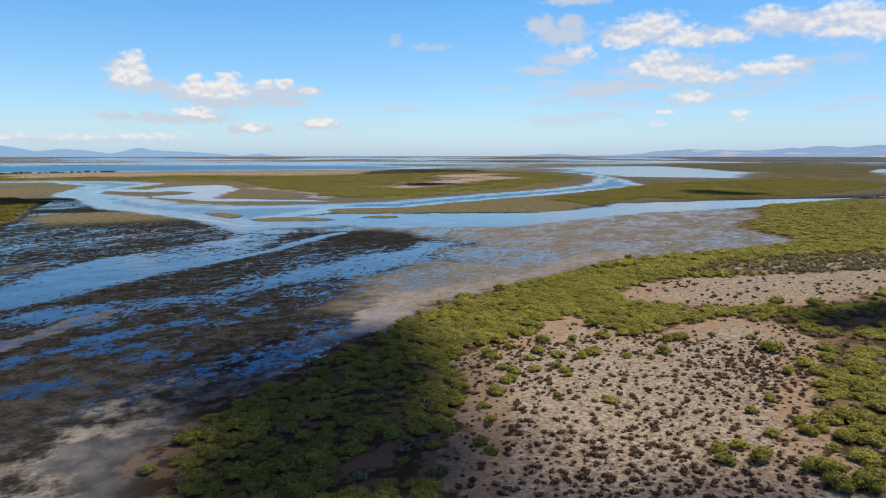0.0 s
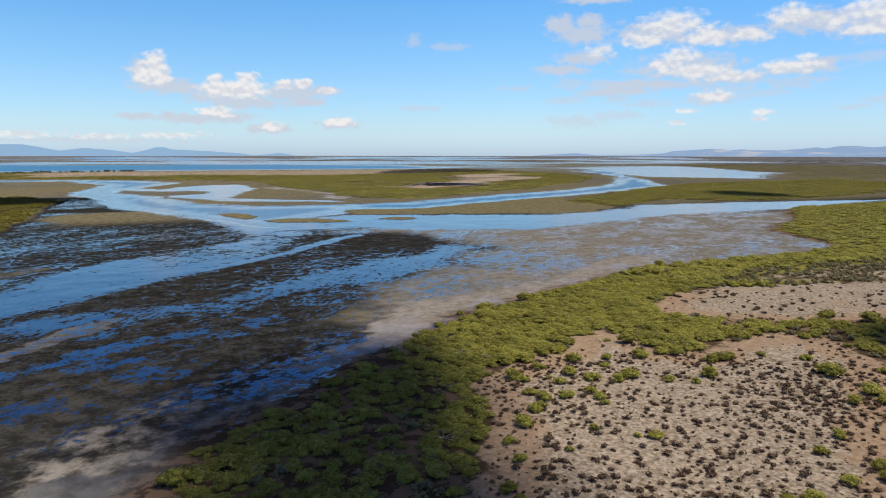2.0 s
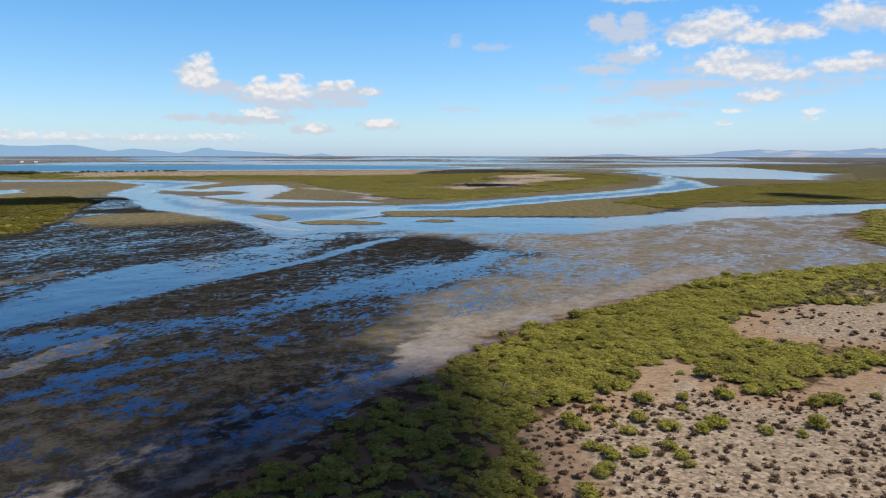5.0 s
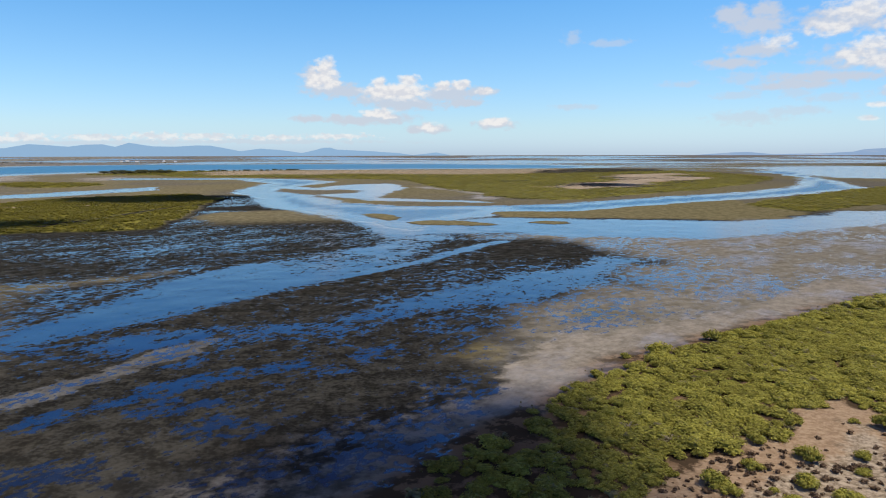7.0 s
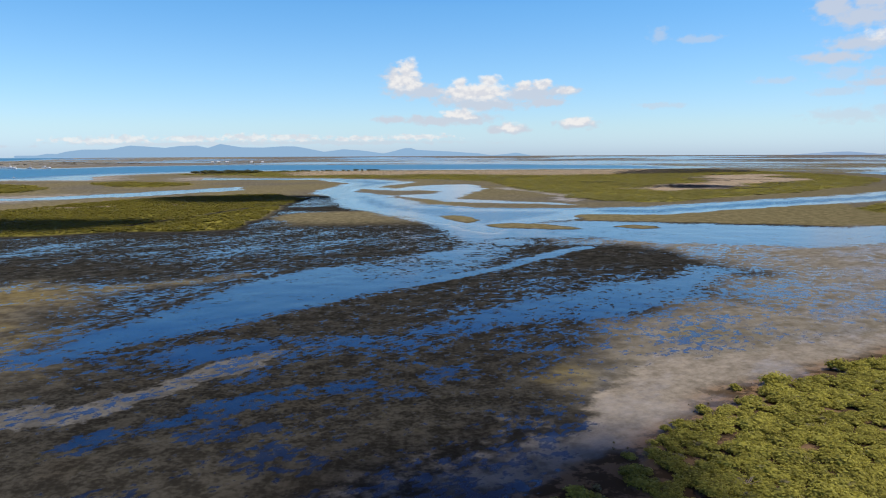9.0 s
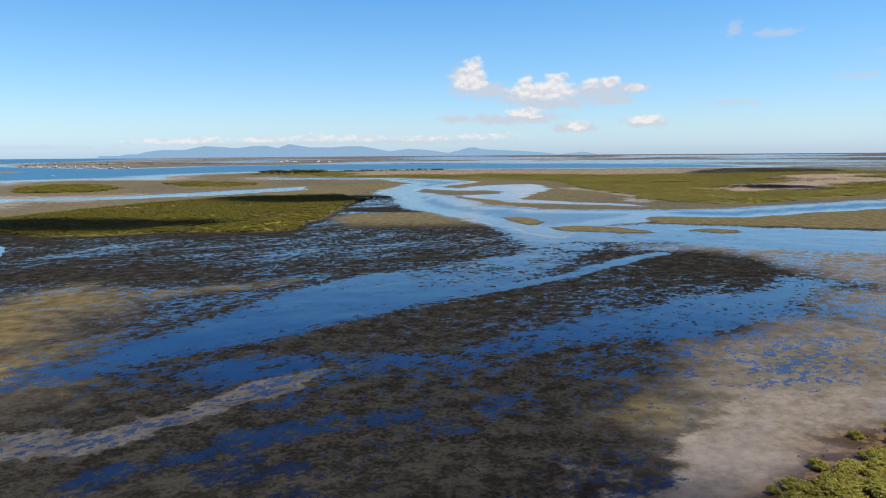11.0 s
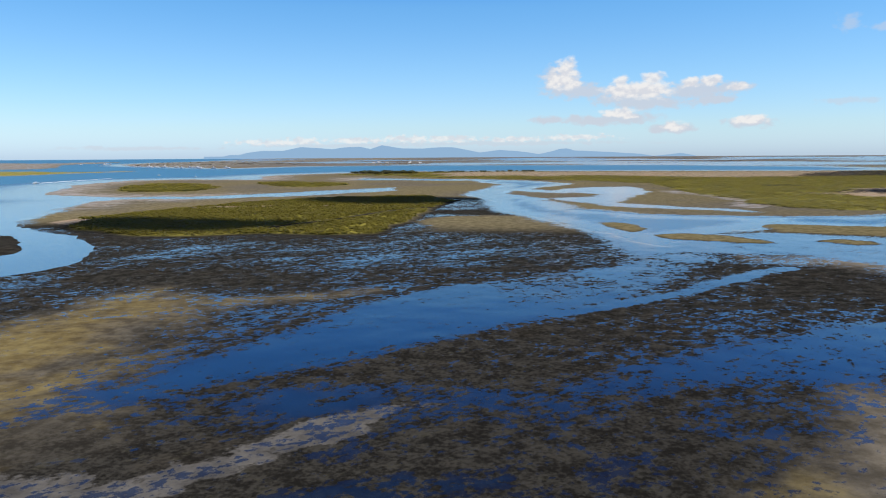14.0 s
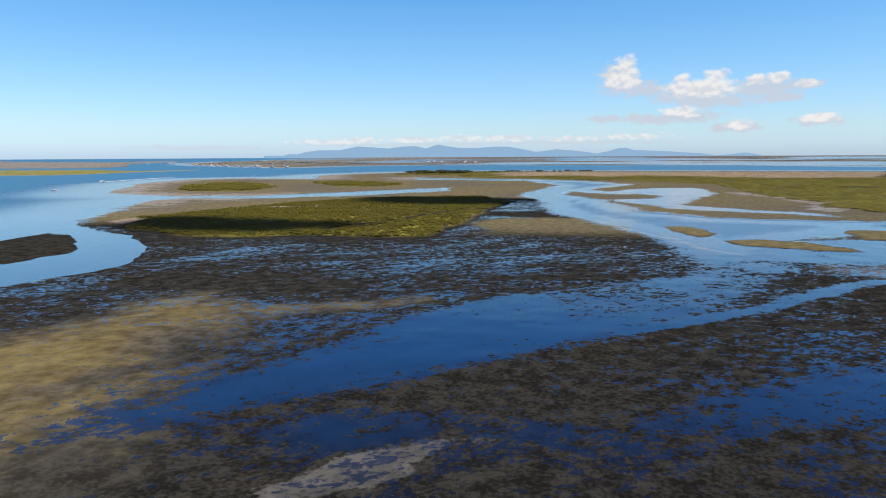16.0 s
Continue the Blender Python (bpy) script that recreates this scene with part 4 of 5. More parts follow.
def shrub(seed, lobes, level, tufts, size, squat=0.8, open_crown=0.0, lobe=1.0, lift=0.0, solid=True):
    """A dense crown of radius 1 standing on z = 0: uneven lobes set with many small leaf tufts. Returns co, tris."""
    rng = np.random.default_rng(seed)
    a = rng.uniform(0, 2 * np.pi, lobes)
    d = np.sqrt(rng.uniform(0, 1, lobes)) * (1.1 - 0.48 * lobe)
    d[0] = 0.1
    r = rng.uniform(0.34, 0.52, lobes) * lobe
    r[0] = 0.56 * (0.5 + 0.5 * lobe)
    c = np.stack([d * np.cos(a), d * np.sin(a), squat * (0.62 - 0.45 * d * d) + rng.uniform(-0.06, 0.06, lobes)], 1)
    cos, tris, base_i = [], [], 0
    co, tri = BALLS[level]
    for k in range(lobes if solid else 0):
        bump = 1 + 0.20 * np.sin(co @ rng.normal(0, 4, 3) + k) + 0.10 * np.sin(co @ rng.normal(0, 8, 3))
        p = co * bump[:, None] * r[k] * (0.80, 0.80, 0.72 * squat / 0.8)
        q = p + c[k]
        q[:, 2] = np.maximum(q[:, 2], 0.02)
        cos.append(q)
        tris.append(tri + base_i)
        base_i += len(q)
    if tufts:
        k = rng.choice(lobes, tufts, p=r ** 2 / (r ** 2).sum())
        u = rng.normal(0, 1, (tufts, 3))
        u[:, 2] = np.abs(u[:, 2]) * 1.1 - 0.25
        u /= np.linalg.norm(u, axis=1)[:, None]
        p = c[k] + u * (r[k] * rng.uniform(0.82, 1.12 + open_crown, tufts))[:, None] * (1, 1, 0.92)
        p[:, 2] = np.maximum(p[:, 2], 0.05)
        nrm = u + rng.normal(0, 0.55, (tufts, 3)) + (0, 0, lift)
        nrm /= np.linalg.norm(nrm, axis=1)[:, None]
        t = np.cross(nrm, rng.normal(0, 1, (tufts, 3)))
        t /= np.linalg.norm(t, axis=1)[:, None]
        b = np.cross(nrm, t)
        s = (size * rng.uniform(0.6, 1.35, tufts))[:, None]
        quad = np.stack([p - t * s, p - b * s * 0.55 + nrm * s * 0.25, p + t * s, p + b * s * 0.55 + nrm * s * 0.25], 1).reshape(-1, 3)
        i = np.arange(tufts)[:, None] * 4 + base_i
        cos.append(quad)
        tris.append(np.concatenate([i + [[0, 1, 2]], i + [[0, 2, 3]]]))
    return np.concatenate(cos), np.concatenate(tris)


def spread(name, kinds, places, mat, label, category):
    """Many plants as one mesh. places: x, y, z, radius, height, turn."""
    rng = np.random.default_rng(7)
    cos, tris, n0 = [], [], 0
    pick = rng.integers(0, len(kinds), len(places))
    for (x, y, z, r, h, a), k in zip(places, pick):
        co, tri = kinds[k]
        ca, sa = math.cos(a) * r, math.sin(a) * r
        p = np.empty_like(co)
        p[:, 0] = co[:, 0] * ca - co[:, 1] * sa + x
        p[:, 1] = co[:, 0] * sa + co[:, 1] * ca + y
        p[:, 2] = co[:, 2] * h + z
        cos.append(p)
        tris.append(tri + n0)
        n0 += len(p)
    me = array_mesh(name, np.concatenate(cos), np.concatenate(tris), 3, mat)
    return tagged(new(name, me), label, category, kind="stuff")


def scatter(x0, x1, y0, y1, step, seed):
    rng = np.random.default_rng(seed)
    x, y = np.meshgrid(np.arange(x0, x1, step), np.arange(y0, y1, step))
    x = x.ravel() + rng.uniform(-0.5, 0.5, x.size) * step
    y = y.ravel() + rng.uniform(-0.5, 0.5, y.size) * step
    return x, y, rng


def path_distance(x, y):
    t = np.clip((x * 12 + y * 82) / (12 * 12 + 82 * 82), 0, 1)
    return np.hypot(x - 12 * t, y - 82 * t)


def open_ground(x, y):
    """The part of the plan that lies ahead of the flight."""
    return (np.degrees(np.arctan2(x + 6, y + 6)) < 61) & (y > 48 - 0.45 * x)


def stack(x, y, z, r, h, a):
    return np.stack([x, y, z, r, h, a], 1)


SHRUB_NEAR = [shrub(100 + i, 8 + i % 4, 1, 560, 0.092, lobe=0.8, open_crown=0.12, lift=0.4) for i in range(7)]
SHRUB_MID = [shrub(200 + i, 5 + i % 3, 1, 150, 0.12, open_crown=0.08, lift=1.2) for i in range(6)]
SPECK = [shrub(350 + i, 1, 1, 18, 0.32, lift=2.5) for i in range(8)]
SPECK_LOW = [shrub(370 + i, 1, 1, 18, 0.34, lift=4.0, solid=False) for i in range(8)]
SHRUB_FAR = [shrub(300 + i, 2 + i % 2, 1, 40, 0.22, lift=2.2) for i in range(6)]
TUSSOCK = [shrub(400 + i, 2, 1, 30, 0.27, open_crown=0.25) for i in range(6)]


def build_thickets():
    # the mangrove belt along the shore and the marsh behind it
    x, y, rng = scatter(-40, 480, -20, 330, 1.95, 11)
    seen = open_ground(x, y)
    x, y = x[seen], y[seen]
    f = fields(x, y)
    d = path_distance(x, y)
    gaps = grain(x, y, 7, 3, 21)
    open_edge = 1 - ramp(f["shore"], 0, 5)
    belt = (f["shore"] > 0.3) & (f["clear"] < -0.5) & (f["scrub"] < 2)
    loose = ramp(-(x + 0.45 * y), -92, -70)          # the near end of the belt is patchy
    inland = ramp(f["shore"], 30, 46) * ramp(-x, -190, -150)
    keep = belt & (gaps > -0.75 + 0.46 * loose + 0.25 * open_edge + 0.85 * inland)
    near = keep & (d < 118)
    mid = keep & (d >= 118) & (d < 215) & (rng.random(x.size) < 0.62)
    far = keep & (d >= 215) & (rng.random(x.size) < 0.42)

    def rows(sel, lo, hi, tall):
        n = int(sel.sum())
        r = rng.uniform(lo, hi, n) * (1 - 0.25 * open_edge[sel] * rng.random(n)) * (1 - 0.42 * loose[sel] * rng.random(n))
        return stack(x[sel], y[sel], f["z"][sel] - 0.08, r, r * rng.uniform(0.75, 1.05, n) * tall, rng.uniform(0, 6.3, n))

    label = "dense olive-green mangrove thicket along the muddy shore"
    spread("mangrove_thicket", SHRUB_NEAR, rows(near, 1.15, 2.2, 0.56), LEAF, label, "mangroves")
    spread("mangrove_thicket", SHRUB_MID, rows(mid, 1.6, 2.6, 0.62), LEAF, label, "mangroves")
    spread("mangrove_thicket", SHRUB_FAR, rows(far, 1.8, 3.0, 0.28), LEAF, label, "mangroves")
    # low scrub on the marsh behind
    low = (f["scrub"] > 0) & (f["shore"] > 0) & (f["clear"] < 1) & (gaps > -0.25)
    low |= (f["shore"] > 2) & (f["clear"] < 0) & ~keep & (gaps > -0.5) & (rng.random(x.size) < 0.5)
    n = int(low.sum())
    r = rng.uniform(0.5, 1.2, n)
    spread("saltmarsh_scrub", TUSSOCK, stack(x[low], y[low], f["z"][low] - 0.05, r, r * 0.7, rng.uniform(0, 6.3, n)), SAMPHIRE_OLIVE,
           "low brownish saltmarsh scrub on grey soil", "scrub")


def build_island_cover(name, outline, step, lo, hi, tall, seed, label, margin=1.0, mat=None):
    pts = np.array(outline)
    x, y, rng = scatter(pts[:, 0].min(), pts[:, 0].max(), pts[:, 1].min(), pts[:, 1].max(), step, seed)
    wx, wy = warp(x, y)
    inn = inside(outline, wx, wy)
    sel = inn > margin
    x, y, inn = x[sel], y[sel], inn[sel]
    f = fields(x, y)
    sel = (f["sand"] < 0.35 + 0.2 * rng.random(x.size)) & (grain(x, y, 4 * step, 2, seed) > -0.7) & (along(ISLET_CREEK, x, y) > 2.5)
    x, y, z = x[sel], y[sel], f["z"][sel]
    r = rng.uniform(lo, hi, len(x)) * (1 + 0.45 * grain(x, y, 5 * step, 3, seed + 3))
    spread(name, SPECK if step < 3 else SPECK_LOW, stack(x, y, z - 0.1, r, r * tall * rng.uniform(0.7, 1.1, len(x)), rng.uniform(0, 6.3, len(x))), mat or LEAF_FAR, label, "mangroves")


def build_belt_behind():
    """The same belt and marsh, where the flight has left it behind."""
    x, y, rng = scatter(-60, 190, -90, 110, 4.4, 12)
    hide = ~open_ground(x, y)
    x, y = x[hide], y[hide]
    f = fields(x, y)
    sel = (f["shore"] > 0.3) & (f["clear"] < 0) & (grain(x, y, 9, 3, 21) > -0.25)
    x, y, z = x[sel], y[sel], f["z"][sel]
    r = rng.uniform(2.0, 3.6, len(x))
    spread("mangrove_thicket", SHRUB_FAR, stack(x, y, z - 0.08, r, r * 0.6, rng.uniform(0, 6.3, len(x))), LEAF,
           "dense olive-green mangrove thicket along the muddy shore", "mangroves")


build_belt_behind()
build_thickets()
build_island_cover("islet_mangroves", ISLET_WEST, 2.1, 1.1, 2.3, 0.36, 31, "olive mangroves covering a low muddy islet", mat=LEAF_ISLET)
build_island_cover("islet_mangroves", ISLET_SMALL, 4.0, 2.4, 4.2, 0.4, 32, "olive mangroves covering a small sandy islet")
build_island_cover("islet_mangroves", ISLET_THIN, 4.0, 2.4, 4.2, 0.35, 33, "olive mangroves covering a thin sandy islet")
build_island_cover("island_mangroves", ISLAND, 5.5, 3.0, 5.4, 0.10, 34, "green mangroves round a broad low island")
build_island_cover("marsh_mangroves", MARSH_EAST, 10.0, 3.5, 6.5, 0.10, 36, "olive saltmarsh spreading to the far flats", mat=LEAF_MARSH)
build_island_cover("island_mangroves", ISLAND_EAST, 3.6, 2.0, 3.6, 0.24, 35, "green mangroves on an island beside the channel")


def build_island_scrub():
    """Dry scrub on the broad island's sandy crown, its dark tone carrying cloud shade too."""
    rows, rng = [], np.random.default_rng(63)
    for k, outline in enumerate(ISLAND_SCRUB):
        pts = np.array(outline)
        step = 5.0 if k == 0 else 3.0
        x, y, _ = scatter(pts[:, 0].min() - 10, pts[:, 0].max() + 10, pts[:, 1].min() - 10, pts[:, 1].max() + 10, step, 64 + k)
        sel = inside(outline, x, y) + 3 * step * grain(x, y, 5 * step, 3, 4) > 0
        x, y = x[sel], y[sel]
        r = rng.uniform(0.35, 0.75, len(x)) * step
        rows.append(stack(x, y, fields(x, y)["z"] - 0.1, r, r * (0.32 if k == 0 else 0.25), rng.uniform(0, 6.3, len(x))))
    x, y, _ = scatter(190, 520, 530, 1000, 6.0, 70)
    sel = (inside(ISLAND_SAND, x, y) > -8) & (grain(x, y, 40, 4, 5) > 0.12)
    x, y = x[sel], y[sel]
    r = rng.uniform(1.0, 2.8, len(x))
    rows.append(stack(x, y, fields(x, y)["z"] - 0.1, r, r * 0.3, rng.uniform(0, 6.3, len(x))))
    spread("island_scrub", SPECK_LOW, np.concatenate(rows), SCRUB_SHADED, "dry scrub on the sandy island crown, darkened for cloud shade", "scrub")


build_island_scrub()

# single shrubs: x, y, radius
SHRUBS_0 = [(3.0, 74.1, 1.6), (4.9, 74.0, 1.0), (7.9, 79.2, 0.9), (10.1, 82.7, 0.5), (30.7, 59.8, 1.0), (30.8, 57.5, 0.8), (34.5, 64.6, 0.9),
            (35.6, 68.8, 0.9), (39.1, 72.5, 1.5), (40.2, 64.8, 0.6), (41.5, 113.7, 0.8), (42.5, 75.6, 1.0), (43.7, 76.4, 0.9), (44.8, 80.9, 1.1),
            (45.3, 78.6, 1.3), (45.6, 68.3, 0.7), (45.7, 87.4, 1.6), (46.4, 85.5, 1.0), (47.7, 118.9, 1.2), (48.3, 78.1, 1.1), (48.8, 65.0, 0.5),
            (50.1, 85.0, 0.6), (50.3, 46.2, 1.3), (50.4, 82.9, 1.0), (50.6, 64.2, 1.0), (51.0, 89.5, 1.1), (51.3, 74.2, 0.7), (51.8, 48.5, 1.1)]
SHRUBS_1 = [(52.0, 78.2, 1.0), (52.0, 76.2, 0.9), (53.5, 85.7, 1.3), (53.6, 120.4, 1.3), (54.2, 45.1, 1.7), (54.4, 48.1, 1.2), (55.1, 126.3, 1.0),
            (55.3, 82.5, 1.3), (55.5, 38.3, 1.6), (57.2, 40.6, 2.0), (57.5, 90.3, 1.5), (57.8, 37.3, 2.0), (57.9, 80.8, 1.1), (60.3, 86.7, 0.8),
            (60.3, 49.0, 1.1), (60.3, 81.5, 1.5), (61.2, 127.3, 2.0), (62.6, 89.4, 1.0), (63.3, 54.6, 1.0), (63.3, 41.1, 1.6), (63.8, 47.8, 1.2),
            (64.3, 78.3, 1.0), (65.5, 50.0, 1.1), (66.1, 44.9, 1.5), (67.1, 76.4, 0.8), (67.6, 43.4, 1.5), (67.6, 88.6, 1.6), (68.4, 97.4, 0.7)]
SHRUBS_2 = [(68.6, 56.9, 1.0), (70.5, 95.4, 1.7), (70.7, 77.9, 1.5), (71.6, 49.1, 2.0), (71.7, 88.9, 1.4), (72.1, 47.1, 2.0), (72.9, 132.6, 1.7),
            (73.4, 87.2, 1.3), (75.9, 82.9, 1.3), (77.9, 49.1, 1.5), (78.2, 133.4, 1.6), (78.4, 82.8, 1.6), (79.5, 63.0, 1.2), (82.2, 55.7, 1.4),
            (82.4, 135.2, 1.6), (83.3, 61.3, 1.4), (84.5, 64.9, 1.7), (85.0, 82.2, 0.8), (86.3, 71.7, 2.0), (86.4, 136.4, 1.4), (86.7, 56.1, 1.4),
            (89.3, 78.0, 1.0), (89.9, 65.4, 1.5), (94.6, 68.0, 1.5), (115.4, 95.3, 2.1), (119.9, 90.5, 2.3), (128.0, 156.7, 2.1)]


def array_part(name, data, mat, parent):
    co, tri = data
    ob = new(name, array_mesh(name, co, tri, 3, mat))
    ob.parent = parent
    return ob


def stems(seed, parent):
    """A few forked grey stems under the crown."""
    rng = random.Random(seed)
    bm = bmesh.new()
    for k in range(5):
        a = k * 1.257 + rng.uniform(-0.4, 0.4)
        top = Vector((0.45 * math.cos(a), 0.45 * math.sin(a), 0.55))
        foot = Vector((0.10 * math.cos(a), 0.10 * math.sin(a), -0.10))
        m = look(foot.lerp(top, 0.5), top)
        bmesh.ops.create_cone(bm, segments=6, radius1=0.055, radius2=0.03, depth=(top - foot).length, matrix=m @ pose(0, 0, 0, 180))
    return part("stems", bm, BARK, parent, "forked grey stems")


def shrub_kinds(count):
    out = []
    for i in range(count):
        root = new("mangrove_shrub")
        stems(500 + i, root)
        array_part("crown", shrub(600 + i, 10 + i % 3, 1, 700, 0.085, 0.85, 0.12, lobe=0.8, lift=0.3), LEAF, root)
        tagged(root, "rounded olive-green mangrove shrub on bare soil", "shrub", "single mangrove shrubs")
        out.append(root)
    return out


def build_single_shrubs():
    rng = random.Random(5)
    kinds = shrub_kinds(6)
    used = set()
    every = SHRUBS_0 + SHRUBS_1 + SHRUBS_2
    extra = []
    x, y, g = scatter(0, 130, 20, 140, 3.4, 41)
    f = fields(x, y)
    fringe = (np.abs(f["clear"] + 0.6) < 1.6) | ((f["shore"] > -2.0) & (f["shore"] < -0.4) & (g.random(x.size) < 0.18))
    fringe &= (f["shore"] > -2.2) & (grain(x, y, 8, 2, 8) > -0.1)
    extra = [(a, b, g.uniform(0.5, 1.15)) for a, b in zip(x[fringe], y[fringe])]
    places = every + extra[:170]
    z = fields(np.array([p[0] for p in places]), np.array([p[1] for p in places]))["z"]
    for i, ((px, py, r), pz) in enumerate(zip(places, z)):
        k = kinds[i % len(kinds)]
        h = r * rng.uniform(0.72, 0.95)
        m = pose(px, py, pz - 0.02, 0, 0, rng.uniform(0, 360))
        ob = k if i < len(kinds) else copy_thing(k, m)
        ob.matrix_basis = m @ Matrix.Diagonal((r, r, h, 1))


build_single_shrubs()


def build_samphire():
    x, y, rng = scatter(0, 240, 5, 130, 0.86, 51)
    seen = open_ground(x, y)
    x, y = x[seen], y[seen]
    f = fields(x, y)
    d = path_distance(x, y)
    thick = grain(x, y, 14, 3, 13) + 0.9 * np.exp(-(((x - 78) / 14) ** 2 + ((y - 66) / 9) ** 2)) + 0.7 * np.exp(-(((x - 42) / 12) ** 2 + ((y - 48) / 8) ** 2))
    thick -= 1.3 * np.exp(-(((x - 66) / 9) ** 2 + ((y - 96) / 7) ** 2)) + 1.4 * np.exp(-(((x - 91) / 9) ** 2 + ((y - 84) / 6) ** 2))
    thick -= 0.75 * ramp(inside(CLEARING_FAR, x, y), -2, 2)
    sel = (f["clear"] > 0.5) & (rng.random(x.size) < np.clip(0.58 + 0.55 * thick, 0.05, 0.95)) & ((d < 80) | (rng.random(x.size) < 0.6))
    x, y, z, d = x[sel], y[sel], f["z"][sel], d[sel]
    r = 0.15 + 0.52 * rng.random(len(x)) ** 1.7 * np.where(d > 90, 1.35, 1.0)
    a = rng.uniform(0, 6.3, len(x))
    order = np.argsort(np.hypot(x - 58, y - 66))
    single, rest = order[:290], order[290:]
    spread("samphire_patch", TUSSOCK, stack(x, y, z - 0.03, r, r * 0.62, a)[rest], SAMPHIRE, "low dark brown samphire bushes on pale sand", "samphire")
    kinds = []
    for i, data in enumerate(TUSSOCK):
        kinds.append(tagged(new("samphire_bush", array_mesh("samphire_bush", *data, 3, SAMPHIRE)), "low dark brown samphire bush on pale sand", "bush", "samphire bushes on the clearing"))
    for n, i in enumerate(single):
        m = pose(x[i], y[i], z[i] - 0.03, 0, 0, math.degrees(a[i]))
        k = kinds[n % len(kinds)]
        ob = k if n < len(kinds) else copy_thing(k, m)
        ob.matrix_basis = m @ Matrix.Diagonal((r[i], r[i], r[i] * 0.62, 1))


build_samphire()


def build_seedlings():
    """Young mangroves on the wet edge."""
    x, y, rng = scatter(-12, 130, 55, 165, 1.3, 71)
    f = fields(x, y)
    sel = (f["shore"] > -3.0) & (f["shore"] < 1.5) & (rng.random(x.size) < 0.16 + 0.2 * grain(x, y, 8, 2, 2))
    x, y, z = x[sel], y[sel], f["z"][sel]
    r = 0.10 + 0.20 * rng.random(len(x)) ** 2
    spread("mangrove_seedlings", TUSSOCK, stack(x, y, z - 0.02, r, r * 1.1, rng.uniform(0, 6.3, len(x))), SAMPHIRE_OLIVE,
           "small mangrove seedlings on the bare muddy edge", "seedlings")


build_seedlings()


def build_dead_wood():
    """Bleached dead mangrove branches in the gaps of the belt."""
    rng = random.Random(17)
    kinds = []
    for k in range(3):
        bm = bmesh.new()
        for j in range(7):
            a, up = rng.uniform(0, 360), rng.uniform(8, 55)
            length = rng.uniform(0.7, 1.6)
            m = pose(0, 0, 0.12, 0, 0, a) @ pose(0, 0, 0, 0, 90 - up, 0) @ pose(0, 0, length / 2)
            bmesh.ops.create_cone(bm, segments=6, radius1=0.09, radius2=0.03, depth=length, matrix=m)
            tip = m @ Vector((0, 0, length * 0.3))
            m2 = Matrix.Translation(tip) @ pose(0, 0, 0, 0, 0, a + rng.uniform(-60, 60)) @ pose(0, 0, 0, 0, 60, 0) @ pose(0, 0, 0.3)
            bmesh.ops.create_cone(bm, segments=5, radius1=0.045, radius2=0.015, depth=0.6, matrix=m2)
        me = bpy.data.meshes.new("dead_branch")
        bm.to_mesh(me)
        bm.free()
        me.materials.append(DRIFT)
        kinds.append(tagged(new("dead_branch", me), "bleached dead mangrove branch on brown soil", "branch", "dead branches in the mangroves"))
    spots = [(29.5, 72.5), (30.5, 71.0), (33, 84), (34, 95), (47, 97), (62, 106), (85, 112), (44, 101), (72, 116), (95, 128), (58, 112)]
    z = fields(np.array([p[0] for p in spots]), np.array([p[1] for p in spots]))["z"]
    for i, ((x, y), h) in enumerate(zip(spots, z)):
        m = pose(x, y, h, 0, 0, rng.uniform(0, 360))
        ob = kinds[i] if i < 3 else copy_thing(kinds[i % 3], m)
        ob.matrix_basis = m @ Matrix.Diagonal((0.9, 0.9, 0.6, 1))


DRIFT = plain_material("bleached_wood", (0.26, 0.20, 0.14), (0.42, 0.34, 0.25), 5.0)
build_dead_wood()


# ---------------------------------------------------------------- far things
def build_far_scrub():
    rng = np.random.default_rng(61)
    r = rng.uniform(2380, 4300, 6000)
    a = np.radians(rng.uniform(-34, 62, r.size))
    x, y = 8 + r * np.sin(a), 40 + r * np.cos(a)
    f = fields(x, y)
    sel = (f["water"] < -30) & (grain(x, y, 260, 3, 3) > 0.0) & (f["film"] < 0.2)
    x, y, z = x[sel], y[sel], f["z"][sel]
    n = len(x)
    s = rng.uniform(3, 8, n)
    spread("coastal_scrub", SPECK, stack(x, y, z - 0.3, s, rng.uniform(0.8, 2.4, n), rng.uniform(0, 6.3, n)), SCRUB_FAR,
           "dark coastal scrub scattered over the far flat shore", "scrub")


SCRUB_FAR = leaf_material("coastal_scrub", (0.075, 0.070, 0.055), (0.15, 0.135, 0.10), dead_share=0.0)
TREE_LEAF = leaf_material("tree_leaf", (0.055, 0.058, 0.026), (0.125, 0.122, 0.050), dead_share=0.0)
build_far_scrub()


